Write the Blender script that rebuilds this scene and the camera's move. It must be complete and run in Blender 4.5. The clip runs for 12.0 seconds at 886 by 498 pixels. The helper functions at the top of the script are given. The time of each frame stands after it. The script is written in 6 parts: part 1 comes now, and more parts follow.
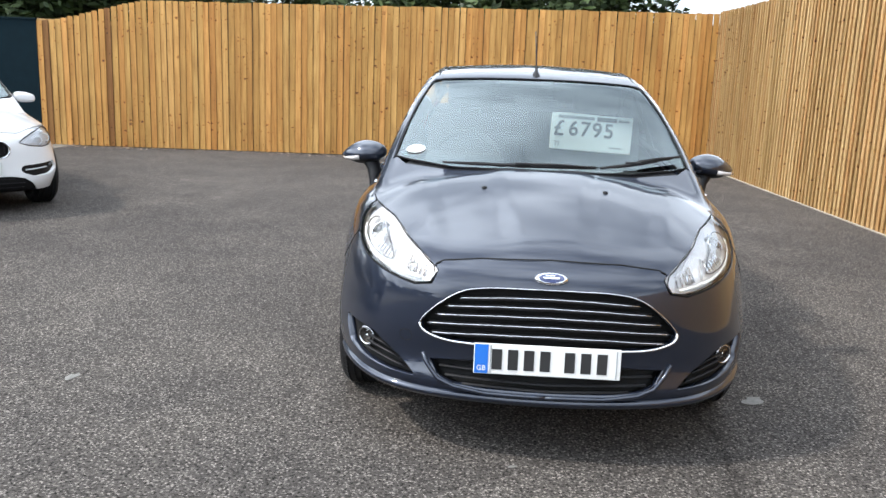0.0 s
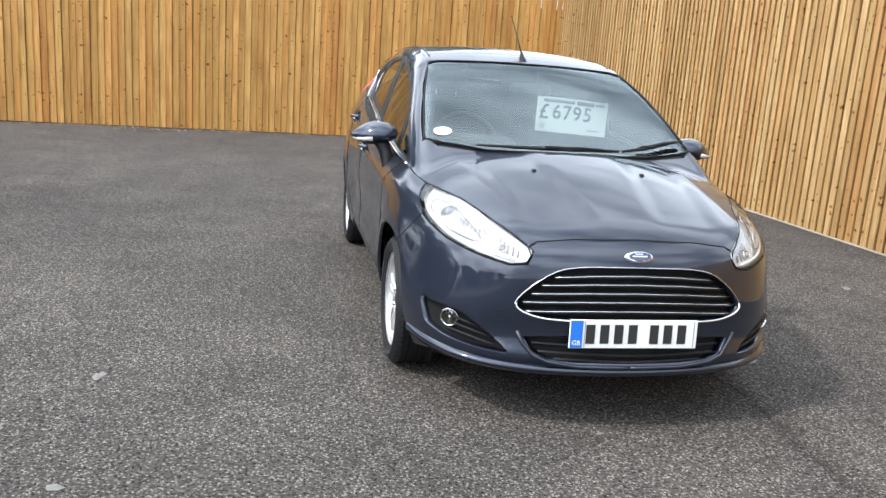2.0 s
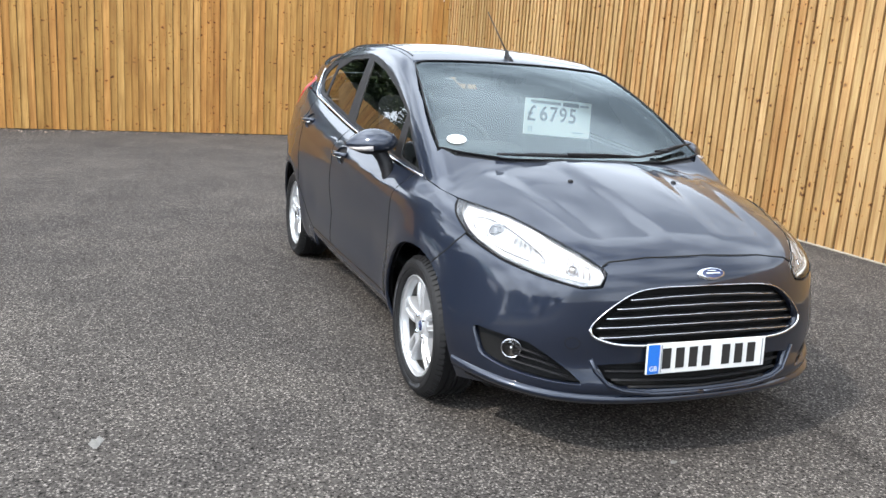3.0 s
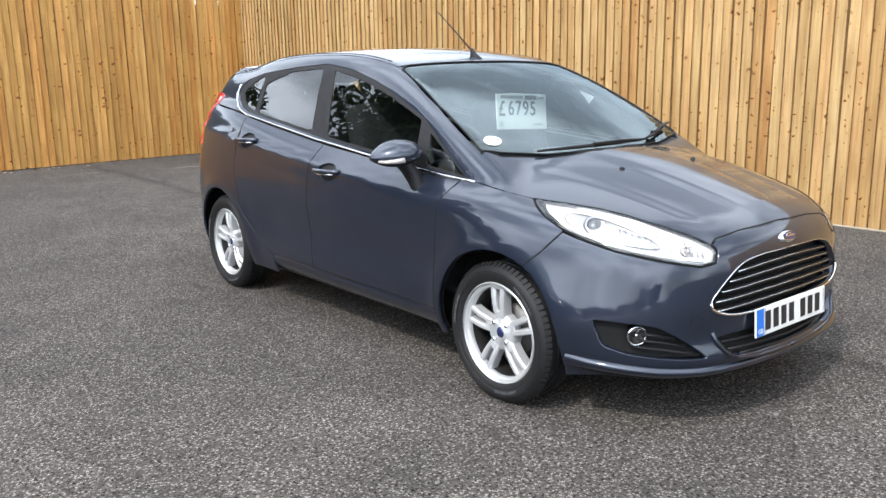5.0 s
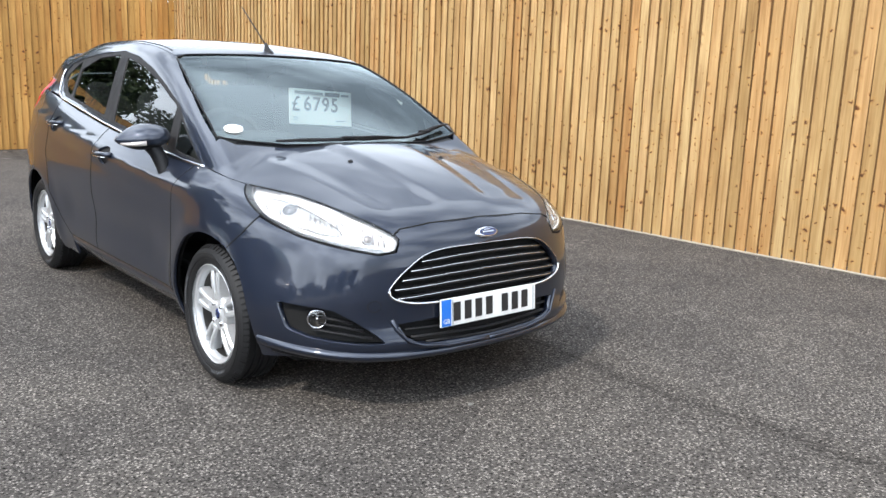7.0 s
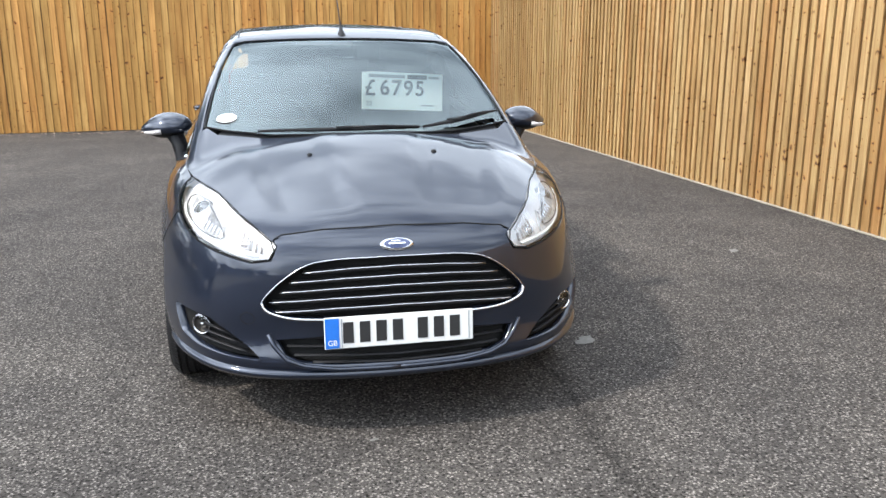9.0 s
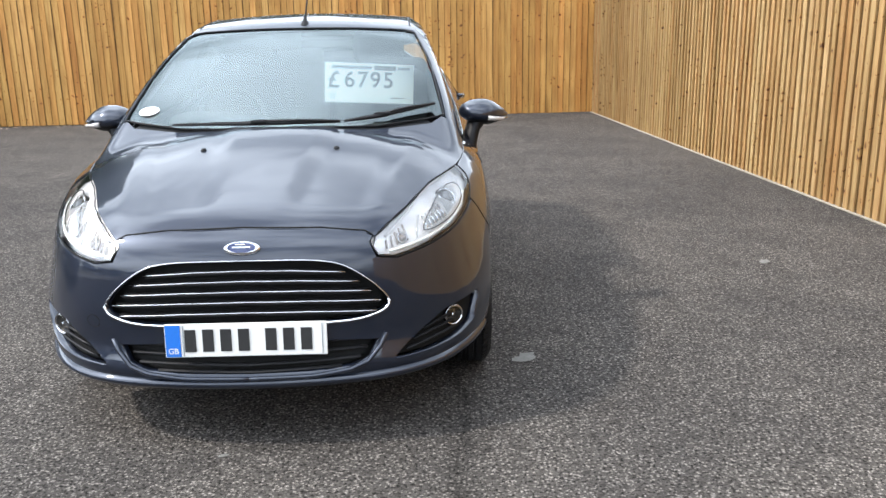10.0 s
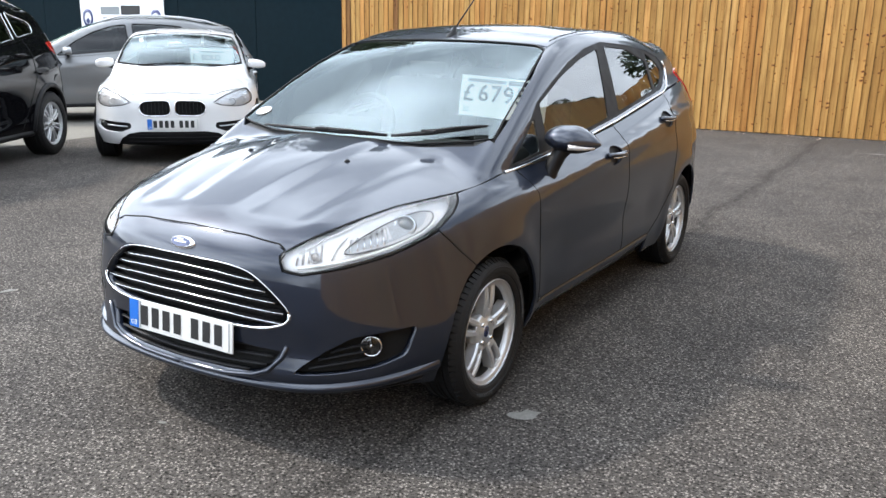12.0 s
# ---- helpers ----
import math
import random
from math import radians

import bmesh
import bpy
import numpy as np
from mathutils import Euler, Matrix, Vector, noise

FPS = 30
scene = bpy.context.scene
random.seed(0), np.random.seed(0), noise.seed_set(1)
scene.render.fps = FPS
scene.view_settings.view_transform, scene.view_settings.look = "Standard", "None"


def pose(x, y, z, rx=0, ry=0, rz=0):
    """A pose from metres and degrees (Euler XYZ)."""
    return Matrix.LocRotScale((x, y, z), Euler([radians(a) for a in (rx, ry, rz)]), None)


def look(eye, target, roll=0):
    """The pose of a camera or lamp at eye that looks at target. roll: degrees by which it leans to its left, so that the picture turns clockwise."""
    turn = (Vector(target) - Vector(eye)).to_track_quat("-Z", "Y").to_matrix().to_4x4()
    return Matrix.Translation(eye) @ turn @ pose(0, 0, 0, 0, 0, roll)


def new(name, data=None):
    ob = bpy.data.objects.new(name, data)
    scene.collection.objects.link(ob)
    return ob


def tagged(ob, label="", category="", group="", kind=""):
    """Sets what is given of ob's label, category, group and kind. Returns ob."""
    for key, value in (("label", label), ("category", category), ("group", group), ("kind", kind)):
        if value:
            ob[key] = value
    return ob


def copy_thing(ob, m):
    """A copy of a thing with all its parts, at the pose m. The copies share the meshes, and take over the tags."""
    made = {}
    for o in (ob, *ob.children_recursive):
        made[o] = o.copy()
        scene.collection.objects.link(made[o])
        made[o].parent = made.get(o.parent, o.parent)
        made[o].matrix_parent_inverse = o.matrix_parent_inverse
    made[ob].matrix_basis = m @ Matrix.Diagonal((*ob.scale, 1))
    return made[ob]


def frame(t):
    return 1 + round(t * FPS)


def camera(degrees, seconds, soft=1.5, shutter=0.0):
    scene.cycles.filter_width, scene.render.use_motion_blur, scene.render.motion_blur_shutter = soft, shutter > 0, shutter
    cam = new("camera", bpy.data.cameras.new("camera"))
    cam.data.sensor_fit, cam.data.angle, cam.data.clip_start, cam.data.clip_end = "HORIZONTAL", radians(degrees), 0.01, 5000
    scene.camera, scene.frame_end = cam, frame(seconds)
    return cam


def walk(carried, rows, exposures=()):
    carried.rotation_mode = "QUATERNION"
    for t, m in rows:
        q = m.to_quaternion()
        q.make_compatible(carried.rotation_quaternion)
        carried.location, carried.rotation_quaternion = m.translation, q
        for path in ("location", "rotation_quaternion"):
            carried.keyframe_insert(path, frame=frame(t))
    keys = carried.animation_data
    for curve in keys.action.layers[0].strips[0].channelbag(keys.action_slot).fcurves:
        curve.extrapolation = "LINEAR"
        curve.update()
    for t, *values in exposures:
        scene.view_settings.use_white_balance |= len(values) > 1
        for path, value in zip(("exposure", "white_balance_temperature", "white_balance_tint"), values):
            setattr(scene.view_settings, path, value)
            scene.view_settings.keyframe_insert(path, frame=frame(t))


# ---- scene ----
cam = camera(56.0, 12.0)
PATH = [
    (0, (-0.247, -2.811, 1.379), (-0.342, -0.855, 0.972), 2.2),
    (0.5, (-0.49, -2.918, 1.392), (-0.398, -0.962, 0.985), 2.5),
    (1, (-0.699, -3.05, 1.38), (-0.54, -1.106, 0.937), 1.7),
    (1.5, (-1.024, -2.996, 1.369), (-0.777, -1.061, 0.926), 3.0),
    (2, (-1.354, -2.805, 1.367), (-0.957, -0.895, 0.926), 4.1),
    (2.5, (-1.652, -2.516, 1.375), (-1.144, -0.633, 0.933), 5.0),
    (2.7, (-1.776, -2.415, 1.367), (-1.185, -0.556, 0.924), 4.7),
    (4.3, (-2.852, -1.655, 1.369), (-1.652, -0.114, 0.939), -0.1),
    (4.5, (-2.95, -1.595, 1.366), (-1.73, -0.071, 0.931), -0.5),
    (5, (-3.033, -1.549, 1.359), (-1.8, -0.034, 0.929), -0.9),
    (5.5, (-2.993, -1.651, 1.362), (-1.7, -0.19, 0.919), -0.7),
    (6, (-2.85, -1.912, 1.329), (-1.457, -0.532, 0.934), 0.3),
    (6.5, (-2.582, -2.171, 1.311), (-1.155, -0.826, 0.916), 1.9),
    (6.7, (-2.46, -2.242, 1.288), (-1.077, -0.852, 0.894), 2.1),
    (8.3, (-1.129, -2.725, 1.358), (-0.44, -0.908, 0.886), 0.2),
    (8.5, (-0.943, -2.73, 1.369), (-0.287, -0.904, 0.883), 0.5),
    (9, (-0.419, -2.68, 1.366), (-0.017, -0.782, 0.881), -0.1),
    (9.5, (0.093, -2.548, 1.352), (0.42, -0.635, 0.866), -0.9),
    (10, (0.576, -2.519, 1.345), (0.623, -0.584, 0.843), -0.9),
    (10.5, (1.04, -2.432, 1.344), (0.672, -0.532, 0.836), -1.4),
    (11, (1.477, -2.339, 1.352), (0.907, -0.493, 0.835), -1.0),
    (11.5, (1.902, -2.204, 1.395), (1.109, -0.445, 0.868), -0.6),
    (12, (2.229, -1.887, 1.422), (1.233, -0.228, 0.915), 1.0),
]
walk(cam, [(t, look(eye, target, roll)) for t, eye, target, roll in PATH])

# ---- light ----
world = bpy.data.worlds.new("sky")
scene.world = world
world.use_nodes = True
SUN_FROM = Vector((-0.92, -0.24, 1.0)).normalized()


def build_sky():
    nt = world.node_tree
    nt.nodes.clear()
    out = nt.nodes.new("ShaderNodeOutputWorld")
    bg = nt.nodes.new("ShaderNodeBackground")
    sky = nt.nodes.new("ShaderNodeTexSky")
    sky.sky_type, sky.sun_disc = "NISHITA", False
    sky.sun_elevation = math.asin(SUN_FROM.z)
    sky.sun_rotation = math.atan2(SUN_FROM.x, SUN_FROM.y)
    sky.dust_density = 1.6
    co = nt.nodes.new("ShaderNodeTexCoord")
    mp = nt.nodes.new("ShaderNodeMapping")
    mp.inputs["Scale"].default_value = (1.0, 1.0, 2.2)
    nz = nt.nodes.new("ShaderNodeTexNoise")
    nz.inputs["Scale"].default_value, nz.inputs["Detail"].default_value, nz.inputs["Roughness"].default_value = 1.9, 4.5, 0.5
    rp = nt.nodes.new("ShaderNodeValToRGB")
    rp.color_ramp.elements[0].position, rp.color_ramp.elements[1].position = 0.40, 0.60
    rp.color_ramp.elements[0].color = (0.28, 0.28, 0.28, 1)
    mix = nt.nodes.new("ShaderNodeMix")
    mix.data_type = "RGBA"
    toward = nt.nodes.new("ShaderNodeVectorMath")
    toward.operation = "DOT_PRODUCT"
    toward.inputs[1].default_value = SUN_FROM
    glow = nt.nodes.new("ShaderNodeMapRange")
    glow.interpolation_type = "SMOOTHSTEP"
    for key, value in (("From Min", 0.25), ("From Max", 0.98), ("To Min", 33.0), ("To Max", 64.0)):
        glow.inputs[key].default_value = value
    tint = nt.nodes.new("ShaderNodeVectorMath")
    tint.operation = "SCALE"
    tint.inputs[0].default_value = (0.90, 1.0, 1.135)
    nt.links.new(co.outputs["Generated"], toward.inputs[0])
    nt.links.new(toward.outputs["Value"], glow.inputs["Value"])
    nt.links.new(glow.outputs["Result"], tint.inputs["Scale"])
    nt.links.new(tint.outputs["Vector"], mix.inputs["B"])
    bg.inputs["Strength"].default_value = 0.095
    nt.links.new(co.outputs["Generated"], mp.inputs["Vector"])
    nt.links.new(mp.outputs["Vector"], nz.inputs["Vector"])
    nt.links.new(nz.outputs["Fac"], rp.inputs["Fac"])
    nt.links.new(rp.outputs["Color"], mix.inputs["Factor"])
    nt.links.new(sky.outputs["Color"], mix.inputs["A"])
    nt.links.new(mix.outputs["Result"], bg.inputs["Color"])
    nt.links.new(bg.outputs["Background"], out.inputs["Surface"])


build_sky()
sun = new("sun", bpy.data.lights.new("sun", "SUN"))
sun.data.energy, sun.data.angle, sun.data.color = 4.4, radians(4.0), (1.0, 0.93, 0.84)
sun.matrix_world = look(SUN_FROM * 50, (0, 0, 0))
scene.view_settings.exposure = 0.0


# ---- materials ----
def shader(name):
    m = bpy.data.materials.new(name)
    m.use_nodes = True
    nt = m.node_tree
    return m, nt, nt.nodes["Principled BSDF"], nt.links.new


def texture(nt, kind, scale, detail=4.0, coords="Object", stretch=None):
    co = nt.nodes.new("ShaderNodeTexCoord")
    tx = nt.nodes.new(kind)
    tx.inputs["Scale"].default_value = scale
    if "Detail" in tx.inputs:
        tx.inputs["Detail"].default_value = detail
    src = co.outputs[coords]
    if stretch:
        mp = nt.nodes.new("ShaderNodeMapping")
        mp.inputs["Scale"].default_value = stretch
        nt.links.new(src, mp.inputs["Vector"])
        src = mp.outputs["Vector"]
    nt.links.new(src, tx.inputs["Vector"])
    return tx


def ramp(nt, src, stops):
    r = nt.nodes.new("ShaderNodeValToRGB")
    e = r.color_ramp.elements
    while len(e) < len(stops):
        e.new(0.5)
    for el, (p, c) in zip(e, stops):
        el.position, el.color = p, (*c, 1)
    nt.links.new(src, r.inputs["Fac"])
    return r.outputs["Color"]


def blend(nt, fac, a, b, mode="MIX"):
    m = nt.nodes.new("ShaderNodeMix")
    m.data_type, m.blend_type = "RGBA", mode
    for key, v in (("Factor", fac), ("A", a), ("B", b)):
        if isinstance(v, bpy.types.NodeSocket):
            nt.links.new(v, m.inputs[key])
        elif key == "Factor":
            m.inputs[key].default_value = v
        else:
            m.inputs[key].default_value = (*v, 1)
    return m.outputs["Result"]


def bump(nt, src, strength, dist):
    b = nt.nodes.new("ShaderNodeBump")
    b.inputs["Strength"].default_value, b.inputs["Distance"].default_value = strength, dist
    nt.links.new(src, b.inputs["Height"])
    return b.outputs["Normal"]


def plain(name, col, rough=0.5, metal=0.0, grain=60.0, vary=0.12, relief=0.0, coat=0.0):
    """A surface of one colour with faint grain and smudges in colour and gloss."""
    m, nt, p, link = shader(name)
    a = texture(nt, "ShaderNodeTexNoise", grain).outputs["Fac"]
    b = texture(nt, "ShaderNodeTexNoise", grain / 14).outputs["Fac"]
    lo, hi = [c * (1 - vary) for c in col], [min(1, c * (1 + vary)) for c in col]
    c1 = ramp(nt, a, ((0.3, lo), (0.7, hi)))
    c2 = ramp(nt, b, ((0.3, lo), (0.7, hi)))
    link(blend(nt, 0.5, c1, c2), p.inputs["Base Color"])
    link(ramp(nt, b, ((0.3, [rough * 0.88] * 3), (0.75, [min(1, rough * 1.15)] * 3))), p.inputs["Roughness"])
    p.inputs["Metallic"].default_value = metal
    p.inputs["Coat Weight"].default_value, p.inputs["Coat Roughness"].default_value = coat, 0.03
    if rough > 0.7:
        p.inputs["Specular IOR Level"].default_value = 0.25
    if relief:
        link(bump(nt, a, 0.4, relief), p.inputs["Normal"])
    return m


def paint(name, col, metal=0.45, rough=0.38, dust_most=0.10, coat=1.0, coat_ior=1.5):
    """Lacquered car paint: fine metal flake under a clear coat, a little road film."""
    m, nt, p, link = shader(name)
    fl = texture(nt, "ShaderNodeTexVoronoi", 1400.0)
    fc = ramp(nt, fl.outputs["Distance"], ((0.1, [c * 1.35 for c in col]), (0.7, [c * 0.8 for c in col])))
    dust = texture(nt, "ShaderNodeTexNoise", 3.0, 6.0).outputs["Fac"]
    film = ramp(nt, dust, ((0.45, (0.0, 0.0, 0.0)), (0.85, (dust_most,) * 3)))
    link(blend(nt, film, fc, (0.16, 0.155, 0.15)), p.inputs["Base Color"])
    p.inputs["Metallic"].default_value, p.inputs["Roughness"].default_value = metal, rough
    p.inputs["Coat Weight"].default_value, p.inputs["Coat IOR"].default_value = coat, coat_ior
    p.inputs["Specular IOR Level"].default_value = 0.15
    link(ramp(nt, dust, ((0.4, (0.03,) * 3), (0.8, (0.07,) * 3))), p.inputs["Coat Roughness"])
    return m


def pane(name, tint, ior=1.6, gloss=(1.0, 1.0, 1.0)):
    """Thin clear sheet: lets light through, mirrors the sky by angle."""
    m, nt, p, link = shader(name)
    nt.nodes.remove(p)
    tr, gl, mx, fr = (nt.nodes.new("ShaderNode" + k) for k in ("BsdfTransparent", "BsdfGlossy", "MixShader", "Fresnel"))
    tr.inputs["Color"].default_value = (*tint, 1)
    gl.inputs["Roughness"].default_value = 0.01
    gl.inputs["Color"].default_value = (*gloss, 1)
    fr.inputs["IOR"].default_value = ior
    link(fr.outputs["Fac"], mx.inputs["Fac"])
    link(tr.outputs["BSDF"], mx.inputs[1])
    link(gl.outputs["BSDF"], mx.inputs[2])
    link(mx.outputs["Shader"], nt.nodes["Material Output"].inputs["Surface"])
    return m


def asphalt():
    """Fine weathered tarmac: dark binder, grey chips, a few pale ones, wide soft patches."""
    m, nt, p, link = shader("asphalt")
    chips = texture(nt, "ShaderNodeTexVoronoi", 104.0)
    grit = texture(nt, "ShaderNodeTexVoronoi", 200.0)
    fine = texture(nt, "ShaderNodeTexNoise", 86.0, 3.0).outputs["Fac"]
    wide = texture(nt, "ShaderNodeTexNoise", 0.35, 6.0).outputs["Fac"]
    mid = texture(nt, "ShaderNodeTexNoise", 1.7, 6.0).outputs["Fac"]
    stone, dots = nt.nodes.new("ShaderNodeSeparateColor"), nt.nodes.new("ShaderNodeSeparateColor")
    link(chips.outputs["Color"], stone.inputs["Color"])
    link(grit.outputs["Color"], dots.inputs["Color"])
    def grey(v):
        return (0.865 * v, 0.79 * v, 0.725 * v)
    c = ramp(nt, stone.outputs["Red"], ((0.0, grey(0.178)), (0.5, grey(0.212)), (0.9, grey(0.245)), (1.0, grey(0.315))))
    g = ramp(nt, dots.outputs["Red"], ((0.0, grey(0.150)), (0.6, grey(0.205)), (0.95, grey(0.245)), (1.0, grey(0.290))))
    c = blend(nt, 0.45, c, g)
    c = blend(nt, 1.0, c, ramp(nt, fine, ((0.32, (0.16,) * 3), (0.405, (0.42,) * 3), (0.455, (0.95,) * 3), (0.56, (1.05,) * 3), (0.70, (1.12,) * 3))), "MULTIPLY")
    c = blend(nt, 0.5, c, ramp(nt, wide, ((0.35, (0.76, 0.76, 0.77)), (0.65, (1.24, 1.22, 1.19)))), "MULTIPLY")
    c = blend(nt, 0.5, c, ramp(nt, mid, ((0.36, (0.74, 0.74, 0.75)), (0.66, (1.22, 1.21, 1.18)))), "MULTIPLY")
    pits = texture(nt, "ShaderNodeTexVoronoi", 74.0)
    pits.inputs["Randomness"].default_value = 1.0
    worn = texture(nt, "ShaderNodeTexNoise", 38.0, 6.0).outputs["Fac"]
    c = blend(nt, 1.0, c, ramp(nt, pits.outputs["Distance"], ((0.25, (1.06,) * 3), (0.56, (0.97,) * 3), (0.80, (0.52,) * 3), (0.94, (0.25,) * 3))), "MULTIPLY")
    c = blend(nt, 0.7, c, ramp(nt, worn, ((0.36, (0.45,) * 3), (0.46, (0.97,) * 3), (0.62, (1.15,) * 3))), "MULTIPLY")
    clump = texture(nt, "ShaderNodeTexNoise", 9.0, 5.0).outputs["Fac"]
    c = blend(nt, 0.3, c, ramp(nt, clump, ((0.36, (0.72,) * 3), (0.64, (1.25,) * 3))), "MULTIPLY")
    # dark joint between two lanes of tarmac, beneath the car
    pos, sep = nt.nodes.new("ShaderNodeTexCoord"), nt.nodes.new("ShaderNodeSeparateXYZ")
    link(pos.outputs["Object"], sep.inputs["Vector"])
    bend = texture(nt, "ShaderNodeTexNoise", 1.1, 8.0).outputs["Fac"]
    off = nt.nodes.new("ShaderNodeMath")
    off.operation, off.inputs[1].default_value, off.inputs[2].default_value = "MULTIPLY_ADD", 0.42, -0.90
    gap = nt.nodes.new("ShaderNodeMath")
    gap.operation = "ADD"
    size = nt.nodes.new("ShaderNodeMath")
    size.operation = "ABSOLUTE"
    link(bend, off.inputs[0])
    link(off.outputs["Value"], gap.inputs[0])
    link(sep.outputs["X"], gap.inputs[1])
    link(gap.outputs["Value"], size.inputs[0])
    c = blend(nt, 0.6, c, ramp(nt, size.outputs["Value"], ((0.006, (0.36,) * 3), (0.035, (0.66,) * 3), (0.14, (1, 1, 1)))), "MULTIPLY")
    link(c, p.inputs["Base Color"])
    p.inputs["Roughness"].default_value = 0.9
    p.inputs["Specular IOR Level"].default_value = 0.06
    link(bump(nt, fine, 1.0, 0.008), p.inputs["Normal"])
    return m


def timber(name, lo, mid, hi):
    """Treated softwood boards: long grain, knots, each board its own tone."""
    m, nt, p, link = shader(name)
    info = nt.nodes.new("ShaderNodeObjectInfo")
    co = nt.nodes.new("ShaderNodeTexCoord")
    add = nt.nodes.new("ShaderNodeVectorMath")
    sc = nt.nodes.new("ShaderNodeVectorMath")
    sc.operation = "SCALE"
    sc.inputs[0].default_value = (17.0, 31.0, 53.0)
    link(info.outputs["Random"], sc.inputs["Scale"])
    link(co.outputs["Object"], add.inputs[0])
    link(sc.outputs["Vector"], add.inputs[1])

    def tex(kind, scale, stretch, detail=4.0):
        mp = nt.nodes.new("ShaderNodeMapping")
        mp.inputs["Scale"].default_value = stretch
        t = nt.nodes.new(kind)
        t.inputs["Scale"].default_value = scale
        if "Detail" in t.inputs:
            t.inputs["Detail"].default_value = detail
        link(add.outputs["Vector"], mp.inputs["Vector"])
        link(mp.outputs["Vector"], t.inputs["Vector"])
        return t
    grain = tex("ShaderNodeTexNoise", 55.0, (1, 1, 0.05), 6.0)
    grain.inputs["Distortion"].default_value = 0.5
    grain = grain.outputs["Fac"]
    streak = tex("ShaderNodeTexNoise", 22.0, (1, 1, 0.045), 3.0).outputs["Fac"]
    cloud = tex("ShaderNodeTexNoise", 5.0, (1, 1, 0.35)).outputs["Fac"]
    warp = tex("ShaderNodeTexNoise", 26.0, (1, 1, 0.8), 2.0).outputs["Color"]
    push = nt.nodes.new("ShaderNodeVectorMath")
    push.operation = "MULTIPLY_ADD"
    push.inputs[1].default_value = (0.045, 0.0, 0.07)
    link(warp, push.inputs[0])
    link(add.outputs["Vector"], push.inputs[2])
    sep, com = nt.nodes.new("ShaderNodeSeparateXYZ"), nt.nodes.new("ShaderNodeCombineXYZ")
    link(push.outputs["Vector"], sep.inputs["Vector"])
    link(sep.outputs["X"], com.inputs["X"])
    low = nt.nodes.new("ShaderNodeMath")
    low.operation = "MULTIPLY"
    low.inputs[1].default_value = 1.6
    link(sep.outputs["Z"], low.inputs[0])
    link(low.outputs["Value"], com.inputs["Y"])
    cell = nt.nodes.new("ShaderNodeTexVoronoi")
    cell.voronoi_dimensions = "2D"
    cell.inputs["Scale"].default_value = 7.5
    link(com.outputs["Vector"], cell.inputs["Vector"])
    # each knot has a size of its own
    own, grow, knot = (nt.nodes.new("ShaderNode" + k) for k in ("SeparateColor", "Math", "Math"))
    link(cell.outputs["Color"], own.inputs["Color"])
    grow.operation, grow.inputs[1].default_value, grow.inputs[2].default_value = "MULTIPLY_ADD", 1.9, 0.42
    link(own.outputs["Red"], grow.inputs[0])
    knot.operation = "MULTIPLY"
    link(cell.outputs["Distance"], knot.inputs[0])
    link(grow.outputs["Value"], knot.inputs[1])
    knots = knot.outputs["Value"]
    # whorls of knots run on across neighbouring boards
    geo, spread = nt.nodes.new("ShaderNodeNewGeometry"), nt.nodes.new("ShaderNodeMapping")
    spread.inputs["Scale"].default_value = (0.55, 0.55, 2.6)
    whorl = nt.nodes.new("ShaderNodeTexNoise")
    whorl.inputs["Scale"].default_value, whorl.inputs["Detail"].default_value = 1.6, 2.0
    link(geo.outputs["Position"], spread.inputs["Vector"])
    link(spread.outputs["Vector"], whorl.inputs["Vector"])
    where = ramp(nt, whorl.outputs["Fac"], ((0.44, (0.12,) * 3), (0.52, (1.0,) * 3)))
    tone = ramp(nt, info.outputs["Random"], ((0.0, lo), (0.4, mid), (0.75, hi), (1.0, mid)))
    shift = nt.nodes.new("ShaderNodeMath")
    shift.operation, shift.inputs[1].default_value = "MULTIPLY", 7.31
    link(info.outputs["Random"], shift.inputs[0])
    wrap = nt.nodes.new("ShaderNodeMath")
    wrap.operation = "FRACT"
    link(shift.outputs["Value"], wrap.inputs[0])
    tone = blend(nt, 0.8, tone, ramp(nt, wrap.outputs["Value"], ((0.0, (1.08, 0.94, 0.86)), (0.35, (1.0, 1.0, 1.0)), (0.7, (0.95, 1.0, 1.02)), (1.0, (1.10, 1.10, 1.16)))), "MULTIPLY")
    c = blend(nt, 0.65, tone, ramp(nt, grain, ((0.3, (0.70, 0.63, 0.54)), (0.62, (1.10, 1.09, 1.06)))), "MULTIPLY")
    c = blend(nt, 0.5, c, ramp(nt, streak, ((0.34, (0.66, 0.54, 0.40)), (0.47, (1.0, 1.0, 1.0)), (0.68, (1.16, 1.17, 1.20)))), "MULTIPLY")
    c = blend(nt, 0.75, c, ramp(nt, cloud, ((0.32, (0.80, 0.72, 0.62)), (0.68, (1.16, 1.15, 1.12)))), "MULTIPLY")
    c = blend(nt, where, c, ramp(nt, knots, ((0.020, (0.16, 0.09, 0.05)), (0.062, (0.40, 0.26, 0.16)), (0.085, (0.80, 0.70, 0.58)), (0.13, (1.06, 1.02, 0.94)), (0.30, (1, 1, 1)))), "MULTIPLY")
    link(c, p.inputs["Base Color"])
    p.inputs["Roughness"].default_value = 0.72
    p.inputs["Specular IOR Level"].default_value = 0.3
    link(bump(nt, grain, 0.35, 0.003), p.inputs["Normal"])
    return m


